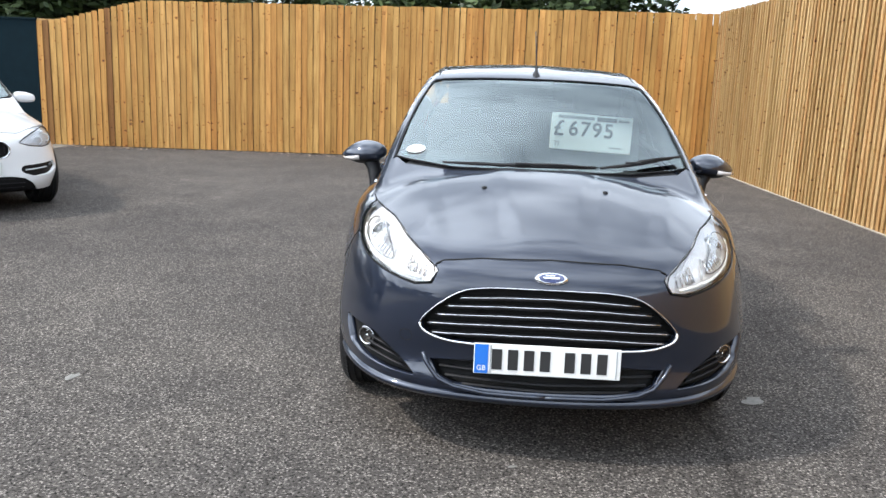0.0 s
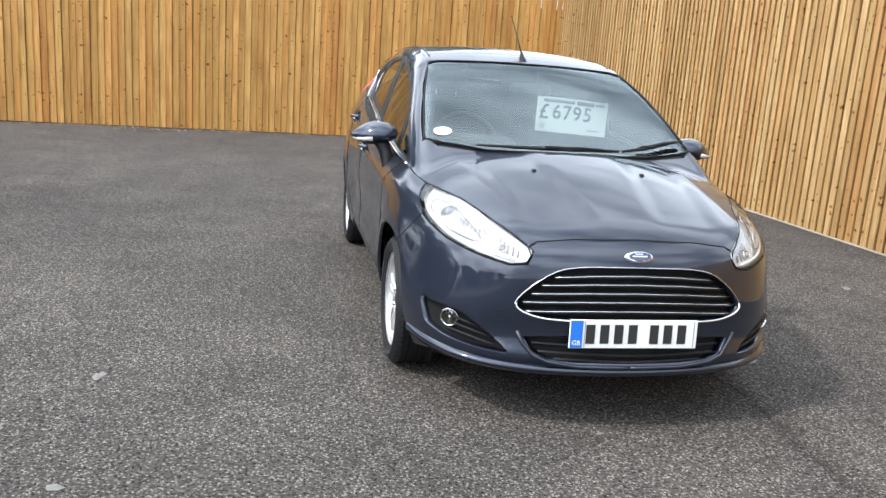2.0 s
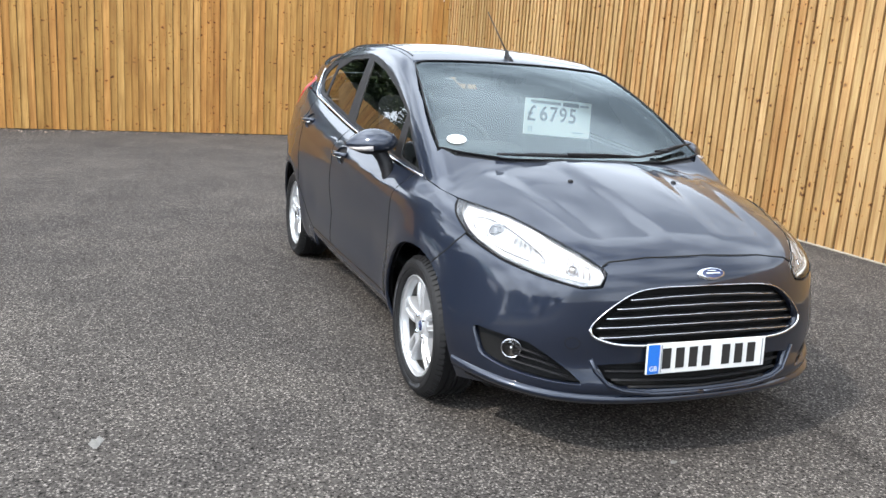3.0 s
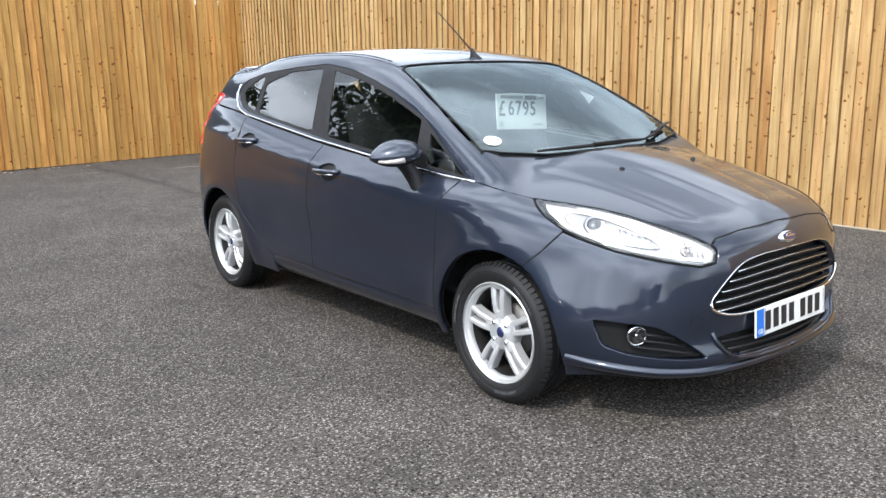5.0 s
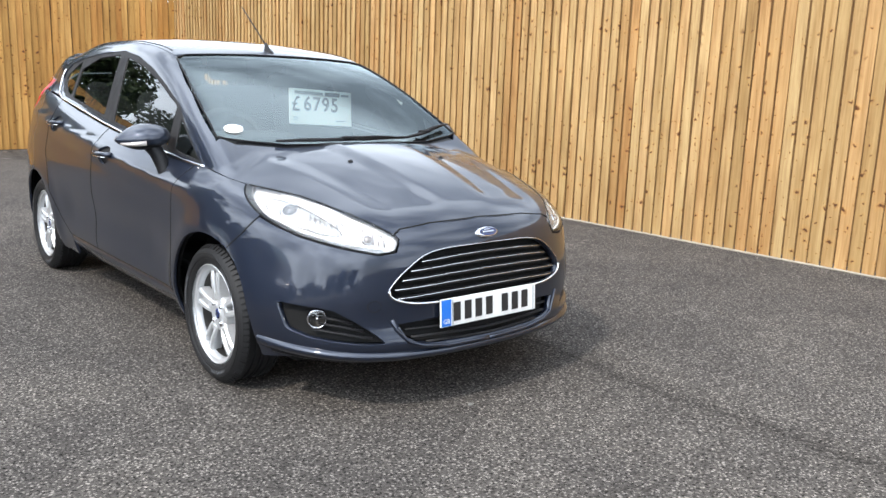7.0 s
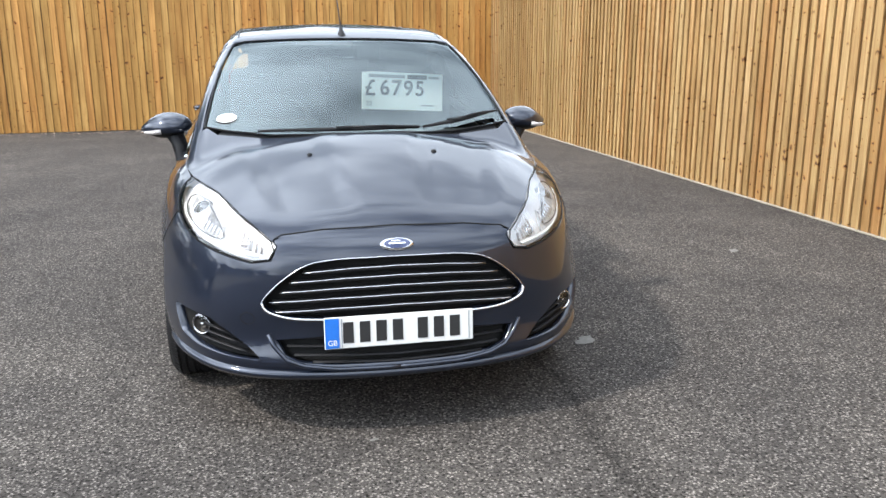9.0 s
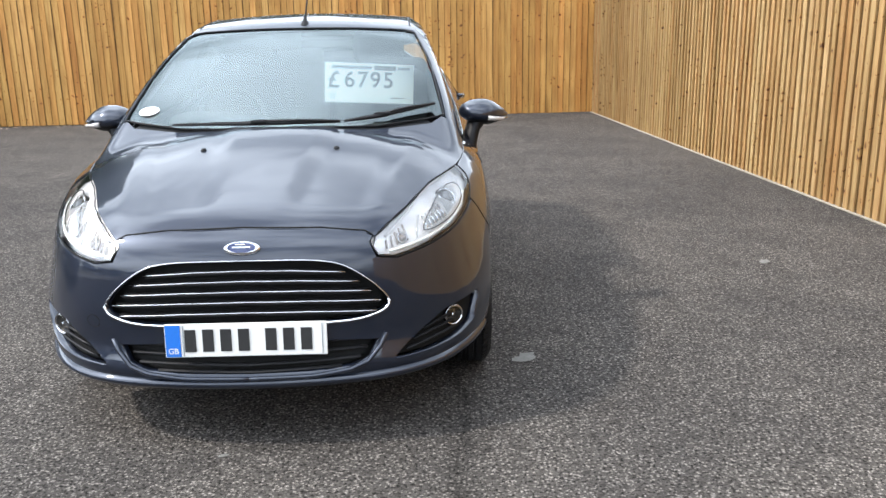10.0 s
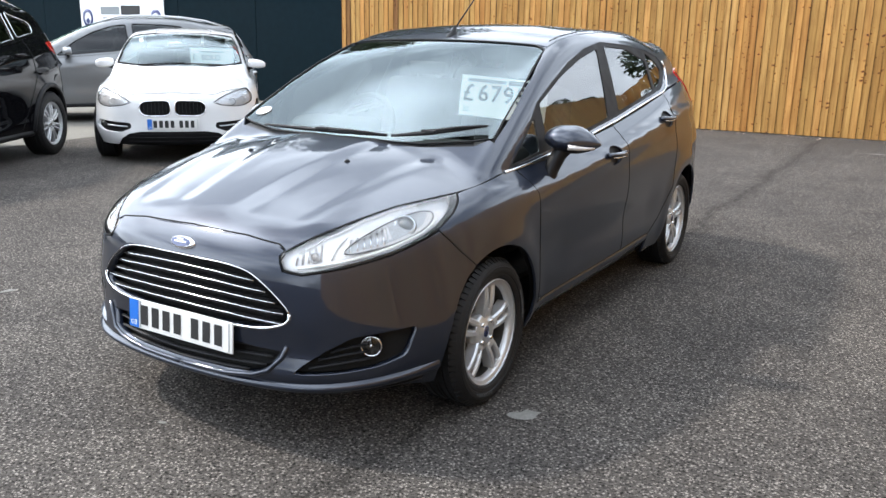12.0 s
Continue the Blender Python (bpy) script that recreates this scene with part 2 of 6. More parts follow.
ASPHALT = asphalt()
WOOD = timber("fence_timber", (0.275, 0.174, 0.072), (0.322, 0.212, 0.094), (0.370, 0.254, 0.122))
WARM_WOOD = timber("orange_fence_timber", (0.315, 0.168, 0.046), (0.365, 0.203, 0.059), (0.425, 0.246, 0.080))
STAINED_WOOD = timber("stained_fence_timber", (0.17, 0.075, 0.020), (0.18, 0.082, 0.023), (0.19, 0.09, 0.027))
# Dark tone that stands for shade in the gaps between fence boards.
GAP_SHADE_WOOD = timber("gap_shade_timber", (0.10, 0.055, 0.02), (0.12, 0.065, 0.025), (0.14, 0.08, 0.03))
GREY_PAINT = paint("grey_blue_paint", (0.0146, 0.0205, 0.0372), 0.5, 0.36, 0.05, 1.0, 1.54)
WHITE_PAINT = paint("white_paint", (0.80, 0.80, 0.80), 0.0, 0.3)
BLACK_PAINT = paint("black_paint", (0.004, 0.004, 0.005), 0.0, 0.3, 0.01, 0.6)
BLACK_PAINT.node_tree.nodes["Principled BSDF"].inputs["Specular IOR Level"].default_value = 0.0
SILVER_PAINT = paint("silver_grey_paint", (0.20, 0.205, 0.21), 0.5, 0.4)
GLASS = pane("glass", (0.72, 0.82, 0.80), 1.82, (0.86, 0.98, 1.0))
SIDE_GLASS = pane("side_glass", (0.50, 0.56, 0.55), 1.85)
DARK_GLASS = pane("tinted_glass", (0.12, 0.14, 0.14), 1.75)
LENS = pane("clear_lens", (0.93, 0.94, 0.95))
CHROME = plain("chrome", (0.82, 0.82, 0.83), 0.08, 1.0, 90, 0.04)
REFLECTOR = plain("lamp_reflector", (0.80, 0.78, 0.77), 0.38, 0.30, 26, 0.12, 0.005)
LAMP_SILVER = plain("lamp_silver", (0.64, 0.64, 0.65), 0.34, 0.4, 30, 0.12, 0.004)
LAMP_GLASS = plain("lamp_projector_glass", (0.10, 0.105, 0.11), 0.10, 0.2, 60, 0.1, 0.0, 1.0)
DULL_CHROME = plain("dull_chrome", (0.56, 0.56, 0.58), 0.17, 1.0, 90, 0.06)
ALLOY = plain("silver_alloy", (0.50, 0.51, 0.52), 0.32, 0.55, 120, 0.10)
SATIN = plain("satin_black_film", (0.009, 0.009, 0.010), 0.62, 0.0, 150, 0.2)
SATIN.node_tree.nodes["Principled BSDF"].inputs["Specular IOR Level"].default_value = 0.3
RUBBER = plain("tyre_rubber", (0.0085, 0.0085, 0.009), 0.62, 0.0, 90, 0.25, 0.001)
RUBBER.node_tree.nodes["Principled BSDF"].inputs["Specular IOR Level"].default_value = 0.25
BLACK = plain("black_plastic", (0.007, 0.007, 0.008), 0.5, 0.0, 150, 0.2, 0.0004)
BLACK.node_tree.nodes["Principled BSDF"].inputs["Specular IOR Level"].default_value = 0.2
VOID = plain("dark_liner", (0.006, 0.006, 0.006), 0.9, 0.0, 60, 0.2)
PLATE_WHITE = plain("plate_white", (0.62, 0.62, 0.60), 0.3, 0.0, 90, 0.04, 0.0, 0.5)
PLATE_BLUE = plain("plate_blue", (0.012, 0.13, 0.50), 0.3, 0.0, 90, 0.06, 0.0, 0.5)
INK = plain("black_ink", (0.012, 0.012, 0.012), 0.5)
CARD = plain("card_white", (0.90, 0.93, 0.91), 0.5, 0.0, 40, 0.04)
FIGURE_GREY = plain("figure_grey", (0.045, 0.05, 0.055), 0.5)
CARD_GREY = plain("card_grey", (0.20, 0.22, 0.23), 0.5)
BADGE_BLUE = plain("badge_blue", (0.014, 0.024, 0.085), 0.2, 0.3, 60, 0.1, 0.0, 1.0)
RED_LENS = plain("red_lens", (0.42, 0.012, 0.010), 0.12, 0.0, 60, 0.1, 0.0, 1.0)
AMBER_LENS = plain("clear_amber_lens", (0.36, 0.33, 0.31), 0.15, 0.2, 60, 0.1, 0.0, 1.0)
TRIM = plain("dark_cabin_trim", (0.045, 0.047, 0.050), 0.75, 0.0, 200, 0.2, 0.0006)
CLOTH = plain("seat_cloth", (0.035, 0.037, 0.042), 0.95, 0.0, 400, 0.3, 0.0008)
HEADLINER = plain("pale_headliner", (0.50, 0.49, 0.46), 0.9, 0.0, 200, 0.06)
GREEN = plain("dark_green_sheet", (0.0050, 0.0122, 0.0165), 0.85, 0.0, 8, 0.2, 0.0006)
GREEN.node_tree.nodes["Principled BSDF"].inputs["Specular IOR Level"].default_value = 0.06
SIGN_WHITE = plain("sign_white", (0.72, 0.73, 0.74), 0.4, 0.0, 30, 0.05)
SIGN_NAVY = plain("sign_navy", (0.02, 0.03, 0.12), 0.4)
CONCRETE = plain("pale_mortar", (0.27, 0.24, 0.19), 0.9, 0.0, 60, 0.2, 0.002)
APRON = plain("worn_concrete", (0.155, 0.145, 0.125), 0.9, 0.0, 26, 0.22, 0.003)
SPLASH = plain("dried_splash", (0.15, 0.145, 0.135), 0.9, 0.0, 60, 0.3, 0.002)
BARK = plain("bark", (0.055, 0.042, 0.032), 0.9, 0.0, 20, 0.35, 0.01)
STEEL = plain("brake_steel", (0.075, 0.073, 0.07), 0.45, 0.9, 60, 0.2)


def foliage(name, dark, light):
    m, nt, p, link = shader(name)
    geo = nt.nodes.new("ShaderNodeNewGeometry")
    link(ramp(nt, geo.outputs["Random Per Island"], ((0.0, dark), (1.0, light))), p.inputs["Base Color"])
    p.inputs["Roughness"].default_value = 0.6
    p.inputs["Specular IOR Level"].default_value = 0.3
    return m


LEAF = foliage("leaves", (0.012, 0.024, 0.007), (0.05, 0.075, 0.02))
LITTER = foliage("dry_litter", (0.07, 0.035, 0.02), (0.40, 0.32, 0.24))


# ---- building helpers ----
def mesh_ob(name, verts, faces, mat, parent=None, label="", normals=None, smooth=True):
    me = bpy.data.meshes.new(name)
    me.from_pydata([tuple(map(float, v)) for v in verts], [], [tuple(map(int, f)) for f in faces])
    me.materials.append(mat)
    if smooth:
        me.polygons.foreach_set("use_smooth", [True] * len(me.polygons))
    if normals is not None:
        me.normals_split_custom_set_from_vertices([tuple(map(float, n)) for n in normals])
    ob = new(name, me)
    if parent is not None:
        ob.parent = parent
    return tagged(ob, label)


def part(name, bm, mat, parent=None, label="", smooth=False):
    me = bpy.data.meshes.new(name)
    bm.to_mesh(me)
    bm.free()
    me.materials.append(mat)
    if smooth:
        me.polygons.foreach_set("use_smooth", [True] * len(me.polygons))
    ob = new(name, me)
    if parent is not None:
        ob.parent = parent
    return tagged(ob, label)


def block(size, at=(0, 0, 0), bevel=0.005, seg=2, turn=None):
    bm = bmesh.new()
    bmesh.ops.create_cube(bm, size=1)
    bmesh.ops.scale(bm, vec=size, verts=bm.verts)
    if bevel:
        bmesh.ops.bevel(bm, geom=bm.edges[:], offset=bevel, segments=seg, profile=0.5, affect="EDGES")
    if turn is not None:
        bmesh.ops.transform(bm, matrix=turn, verts=bm.verts)
    bmesh.ops.translate(bm, vec=at, verts=bm.verts)
    return bm


def tube_data(path, radius, closed=False, n=8, flat=1.0, up=(0, 0, 1)):
    """A round or flattened bar along a path."""
    pts = [Vector(q) for q in path]
    verts, faces, up = [], [], Vector(up)
    for i, q in enumerate(pts):
        a = pts[i - 1] if (i or closed) else q
        b = pts[(i + 1) % len(pts)] if (i < len(pts) - 1 or closed) else q
        t = (b - a).normalized()
        s = t.cross(up)
        s = s.normalized() if s.length > 1e-5 else Vector((1, 0, 0))
        w = s.cross(t)
        r = radius(i / (len(pts) - 1)) if callable(radius) else radius
        for k in range(n):
            an = 2 * math.pi * k / n
            verts.append(q + s * (r * math.cos(an)) + w * (r * flat * math.sin(an)))
    m = len(pts)
    for i in range(m if closed else m - 1):
        for k in range(n):
            a, b = i * n + k, i * n + (k + 1) % n
            c, d = ((i + 1) % m) * n + (k + 1) % n, ((i + 1) % m) * n + k
            faces.append((a, b, c, d))
    if not closed:
        faces += [tuple(range(n))[::-1], tuple(range((m - 1) * n, m * n))]
    return verts, faces


def tube(name, path, radius, mat, parent, label="", **kw):
    v, f = tube_data(path, radius, **kw)
    return mesh_ob(name, v, f, mat, parent, label)


def lathe(profile, n=48, axis="x"):
    """Turned solid: profile of (radius, along) about the x axis."""
    verts, faces = [], []
    m = len(profile)
    for k in range(n):
        a = 2 * math.pi * k / n
        for r, s in profile:
            verts.append((s, r * math.cos(a), r * math.sin(a)) if axis == "x" else (r * math.cos(a), r * math.sin(a), s) if axis == "z" else (r * math.cos(a), s, r * math.sin(a)))
    for k in range(n):
        for i in range(m - 1):
            faces.append((k * m + i, k * m + i + 1, ((k + 1) % n) * m + i + 1, ((k + 1) % n) * m + i))
    return verts, faces


def empty(name, m, **tags):
    ob = new(name)
    ob.empty_display_size = 0.2
    ob.matrix_basis = m
    return tagged(ob, **tags)


def rounded(poly, times=2):
    """Corner-cutting of a closed outline."""
    q = np.array(poly, float)
    for _ in range(times):
        nx = np.roll(q, -1, 0)
        q = np.stack([q * 0.75 + nx * 0.25, q * 0.25 + nx * 0.75], 1).reshape(-1, 2)
    return q


def soft(poly, r=0.02, n=4):
    """A closed outline with its corners rounded to about r."""
    q, out = np.array(poly, float), []
    for a, b, c in zip(np.roll(q, 1, 0), q, np.roll(q, -1, 0)):
        la, lc = np.hypot(*(a - b)), np.hypot(*(c - b))
        s, e = b + (a - b) * min(r, la * 0.45) / la, b + (c - b) * min(r, lc * 0.45) / lc
        out += [s * (1 - t) ** 2 + b * 2 * t * (1 - t) + e * t * t for t in np.linspace(0, 1, n)]
    return np.array(out)


def mirrored(half):
    """A closed outline from its right half, listed from the centre line round to the centre line."""
    h = [tuple(q) for q in half]
    return h + [(-x, v) for x, v in h[::-1] if abs(x) > 1e-6]


def inside(poly, pts):
    x, y = pts[:, 0], pts[:, 1]
    r = np.zeros(len(pts), bool)
    for (x0, y0), (x1, y1) in zip(poly, np.roll(poly, -1, 0)):
        cross = (y0 > y) != (y1 > y)
        r ^= cross & (x < (x1 - x0) * (y - y0) / ((y1 - y0) or 1e-12) + x0)
    return r


def dense(poly, step):
    out = []
    for a, b in zip(poly, np.roll(poly, -1, 0)):
        k = max(1, int(math.ceil(np.hypot(*(b - a)) / step)))
        out += [a + (b - a) * i / k for i in range(k)]
    return np.array(out)


# ---- car skins ----
class Spline:
    """Natural cubic spline through a few control heights, straight beyond its ends."""

    def __init__(self, xs, ys):
        xs, ys = np.array(xs, float), np.array(ys, float)
        n, h = len(xs), np.diff(xs)
        a, b = np.zeros((n, n)), np.zeros(n)
        a[0, 0] = a[-1, -1] = 1
        for i in range(1, n - 1):
            a[i, i - 1:i + 2] = h[i - 1], 2 * (h[i - 1] + h[i]), h[i]
            b[i] = 6 * ((ys[i + 1] - ys[i]) / h[i] - (ys[i] - ys[i - 1]) / h[i - 1])
        self.xs, self.ys, self.h, self.m = xs, ys, h, np.linalg.solve(a, b)

    def __call__(self, q):
        xs, ys, h, m = self.xs, self.ys, self.h, self.m
        q = np.asarray(q, float)
        i = np.clip(np.searchsorted(xs, q) - 1, 0, len(xs) - 2)
        c = np.clip(q, xs[0], xs[-1])
        u, w = xs[i + 1] - c, c - xs[i]
        r = (m[i] * u ** 3 + m[i + 1] * w ** 3) / (6 * h[i]) + (ys[i] / h[i] - m[i] * h[i] / 6) * u + (ys[i + 1] / h[i] - m[i + 1] * h[i] / 6) * w
        s0 = (ys[1] - ys[0]) / h[0] - h[0] * m[1] / 6
        s1 = (ys[-1] - ys[-2]) / h[-1] + h[-1] * m[-2] / 6
        return r + np.where(q < xs[0], (q - xs[0]) * s0, 0) + np.where(q > xs[-1], (q - xs[-1]) * s1, 0)


def smax(a, b, k):
    h = np.maximum(k - np.abs(a - b), 0) / k
    return np.maximum(a, b) + h * h * k / 4


def sstep(a, b, v):
    t = np.clip((v - a) / (b - a), 0, 1)
    return t * t * (3 - 2 * t)


class Hatch:
    """The rounded skin of the hatchback: below zero inside it. x across, y from the nose back, z up."""
    plan = Spline([0.3, 0.55, 0.83, 1.2, 2.0, 2.8, 3.3, 3.6, 3.95], [0.828, 0.860, 0.860, 0.848, 0.857, 0.86, 0.858, 0.835, 0.77])
    tuck = Spline([0.12, 0.22, 0.32, 0.45, 0.60, 0.74, 0.84, 0.92, 1.02, 1.15], [-0.09, -0.045, -0.018, -0.006, 0.0, 0.0, -0.012, -0.034, -0.072, -0.13])
    crown = Spline([0.02, 0.10, 0.25, 0.45, 0.675, 0.9, 1.1, 1.35, 1.86, 2.3, 2.75, 3.2, 3.6, 4.0], [0.755, 0.772, 0.822, 0.885, 0.944, 0.985, 1.005, 1.025, 1.075, 1.115, 1.165, 1.225, 1.26, 1.27])
    nose = Spline([0.15, 0.21, 0.25, 0.29, 0.35, 0.45, 0.55, 0.64, 0.68, 0.72, 0.76, 0.80], [0.14, 0.075, 0.03, 0.012, 0.028, 0.027, 0.030, 0.042, 0.056, 0.080, 0.112, 0.150])
    tail = Spline([0.15, 0.3, 0.5, 0.65, 0.85, 1.0, 1.2], [3.86, 3.94, 3.965, 3.95, 3.91, 3.88, 3.82])
    roof = Spline([0.70, 0.93, 1.15, 1.4, 1.65, 1.85, 2.05, 2.35, 2.7, 3.1, 3.5, 3.72, 3.85], [0.83, 0.968, 1.09, 1.215, 1.325, 1.395, 1.436, 1.462, 1.464, 1.438, 1.385, 1.335, 1.17])
    lean = Spline([0.85, 1.0, 1.2, 1.35, 1.5], [0.785, 0.742, 0.672, 0.612, 0.545])
    cabin = Spline([0.9, 1.2, 1.8, 2.4, 2.9, 3.3, 3.6, 3.9], [-0.03, -0.012, 0.003, 0.006, -0.002, -0.014, -0.030, -0.065])
    axles = (0.83, 3.319)
    corner = 1.50

    def lower(self, x, y, z):
        a = np.abs(x)
        bulge = sum(0.014 * np.exp(-((np.hypot(y - c, z - 0.29) - 0.36) / 0.07) ** 2) * sstep(0.1, 0.35, z) for c in self.axles)
        crease = 0.012 * sstep(-0.10, 0.0, z - (0.775 + 0.085 * (y - 1.0))) * (1 - sstep(0.0, 0.035, z - (0.775 + 0.085 * (y - 1.0)))) * sstep(1.0, 1.7, y)
        dish = -0.014 * np.exp(-((z - 0.50) / 0.10) ** 2) * sstep(1.15, 1.5, y) * (1 - sstep(2.6, 2.9, y))
        side = a - (self.plan(y) + self.tuck(z) + bulge + crease + dish)
        fold = 0.009 * sstep(-0.05, 0.05, a - (0.357 + 0.172 * y)) - 0.008 * sstep(-0.05, 0.05, a - (0.11 + 0.117 * y))
        fold = fold * sstep(0.1, 0.3, y) * (1 - sstep(1.0, 1.15, y))
        top = (z - (self.crown(y) - 0.155 * a ** 2 - 0.13 * a ** 4 + fold)) * 0.93
        c6 = self.corner + 0.12 - 0.75 * (1 - sstep(0.30, 0.80, z)) + 0.45 * (1 - sstep(0.20, 0.42, z))
        slope = 0.44 * a + 6 * c6 * a ** 5
        front = (self.nose(z) + 0.22 * a ** 2 + c6 * a ** 6 - y) / np.sqrt(1 + slope ** 2)
        rear = (y - (self.tail(z) - 0.10 * a ** 2 - 0.35 * a ** 6))
        d = smax(side, top, 0.07)
        d = smax(d, front, 0.06)
        d = smax(d, rear, 0.12)
        return np.maximum(d, 0.17 - z)

    def upper(self, x, y, z):
        a = np.abs(x)
        side = (a - (self.lean(z) + self.cabin(y))) * 0.92
        s = y - 0.17 * a ** 2 * (1 - sstep(1.6, 2.4, y)) + 0.12 * a ** 2 * sstep(3.2, 3.7, y)
        top = (z - (self.roof(s) - 0.10 * a ** 2 * sstep(1.5, 2.2, y))) * 0.86
        return np.maximum(smax(side, top, 0.07), 0.82 - z)

    def skin(self, x, y, z):
        return -smax(-self.lower(x, y, z), -self.upper(x, y, z), 0.025)


def march(f, o, d, far, n=90):
    """First crossing into the solid, coming along d from o: arrays of points."""
    t = np.linspace(0, far, n)
    v = np.stack([f(*(o + d * s).T) for s in t])
    hit = v < 0
    i = np.maximum(hit.argmax(0), 1)
    a, b = t[i - 1], t[i]
    for _ in range(26):
        m = (a + b) / 2
        inside = f(*(o + d * m[:, None]).T) < 0
        a, b = np.where(inside, a, m), np.where(inside, m, b)
    return o + d * ((a + b) / 2)[:, None], hit.any(0)


# ---- skin panels ----
DEG = 0.0135


def rays(kind, q):
    """Rays of a projection: where a panel's flat outline is laid onto the skin."""
    u, v = q[:, 0], q[:, 1]
    one, nil = np.ones(len(q)), np.zeros(len(q))
    if kind == "side":
        return np.stack([one * 1.4, u, v], 1), np.stack([-one, nil, nil], 1), 1.4
    if kind == "slant":
        return np.stack([u, v - 0.75 * 2.3, 2.3 * one], 1), np.stack([nil, 0.6 * one, -0.8 * one], 1), 3.2
    if kind == "wrap":
        a = np.radians(u / DEG)
        return np.stack([2 * np.sin(a), 0.9 - 2 * np.cos(a), v], 1), np.stack([-np.sin(a), np.cos(a), nil], 1), 2.0
    if kind == "top":
        return np.stack([u, v, one * 2.4], 1), np.stack([nil, nil, -one], 1), 2.4
    if kind == "nose":
        return np.stack([u, -one * 0.5, v], 1), np.stack([nil, one, nil], 1), 2.0
    return np.stack([u, one * 5.5, v], 1), np.stack([nil, -one, nil], 1), 3.0


def lay(kind, f, q, off=0.0):
    """Points of the skin, pushed out by off, under flat places q; and its normals there."""
    o, d, far = rays(kind, np.asarray(q, float))
    g = (lambda x, y, z: f(x, y, z) - off) if off else f
    p, ok = march(g, o, d, far)
    e = 0.003
    n = np.stack([f(*(p + e * np.eye(3)[i]).T) - f(*(p - e * np.eye(3)[i]).T) for i in range(3)], 1)
    n /= np.linalg.norm(n, axis=1)[:, None] + 1e-9
    return p, np.where(ok[:, None], n, np.nan)


def panel_data(kind, f, outline, holes=(), off=0.0, res=0.035, lip=0.014):
    from mathutils import geometry
    loops = [dense(np.array(l, float), res * 0.55) for l in (outline, *holes)]
    edge = np.concatenate(loops)
    lo, hi = edge.min(0), edge.max(0)
    gx, gy = np.meshgrid(np.arange(lo[0], hi[0], res), np.arange(lo[1], hi[1], res * 0.87))
    gx = gx + (np.arange(gx.shape[0]) % 2)[:, None] * res / 2
    pts = np.stack([gx.ravel(), gy.ravel()], 1)
    keep = inside(loops[0], pts)
    for l in loops[1:]:
        keep &= ~inside(l, pts)
    pts = pts[keep]
    if len(pts):
        near = np.min(np.hypot(pts[:, None, 0] - edge[None, :, 0], pts[:, None, 1] - edge[None, :, 1]), 1)
        pts = pts[near > res * 0.42]
    allp = np.concatenate([edge, pts])
    es, k = [], 0
    for l in loops:
        es += [(k + i, k + (i + 1) % len(l)) for i in range(len(l))]
        k += len(l)
    vs, _, fs, *_ = geometry.delaunay_2d_cdt([Vector(q) for q in allp], es, [], 0, 1e-6)
    vs = np.array([tuple(v) for v in vs])
    fs = np.array([tuple(t) for t in fs])
    c = vs[fs].mean(1)
    keep = inside(loops[0], c)
    for l in loops[1:]:
        keep &= ~inside(l, c)
    fs = fs[keep]
    used, inv = np.unique(fs, return_inverse=True)
    vs, fs = vs[used], inv.reshape(-1, 3)
    p, n = lay(kind, f, vs, off)
    fs = fs[~np.isnan(n[fs]).any((1, 2))]
    n = np.nan_to_num(n)
    fn = np.cross(p[fs[:, 1]] - p[fs[:, 0]], p[fs[:, 2]] - p[fs[:, 0]])
    flip = (fn * n[fs].mean(1)).sum(1) < 0
    fs[flip] = fs[flip][:, ::-1]
    verts, norms, faces = list(p), list(n), [tuple(t) for t in fs]
    if lip:
        count = {}
        for t in fs:
            for a, b in ((t[0], t[1]), (t[1], t[2]), (t[2], t[0])):
                count[(a, b)] = 1
        for a, b in count:
            if (b, a) not in count:
                out = np.cross(p[b] - p[a], n[a] + n[b])
                out /= np.linalg.norm(out) + 1e-9
                i = len(verts)
                verts += [p[a], p[b], p[b] - n[b] * lip, p[a] - n[a] * lip]
                norms += [n[a] * 0.6 + out * 0.6, n[b] * 0.6 + out * 0.6, out, out]
                faces.append((i + 1, i, i + 3, i + 2))
    return np.array(verts), faces, np.array(norms)


def panel(name, kind, f, outline, mat, parent, label="", side=1, **kw):
    """A sheet part laid on the skin; side -1 makes the one across the car."""
    key = (kind, id(f), np.asarray(outline, float).tobytes(), str(kw))
    if key not in PANELS:
        PANELS[key] = panel_data(kind, f, outline, **kw)
    v, fs, n = PANELS[key]
    if side < 0:
        v, n, fs = v * (-1, 1, 1), n * (-1, 1, 1), [t[::-1] for t in fs]
    return mesh_ob(name, v, fs, mat, parent, label, n)


PANELS = {}


def strip(name, kind, f, line, radius, mat, parent, off=0.0, closed=False, side=1, label="", flat=1.0, step=0.03):
    """A bar that follows a line on the skin."""
    q = np.array(line, float)
    if closed:
        d = dense(q, step)
    else:
        d = []
        for a, b in zip(q[:-1], q[1:]):
            k = max(1, int(np.hypot(*(b - a)) / step))
            d += [a + (b - a) * i / k for i in range(k)]
        d = np.array(d + [q[-1]])
    p, _ = lay(kind, f, d, off)
    p = p * (side, 1, 1)
    return tube(name, p, radius, mat, parent, label, closed=closed, flat=flat, up=(0.3 * side, -0.2, 1))


def arc(c, r, a0, a1, n):
    return [(c[0] + r * math.cos(radians(a0 + (a1 - a0) * i / n)), c[1] + r * math.sin(radians(a0 + (a1 - a0) * i / n))) for i in range(n + 1)]


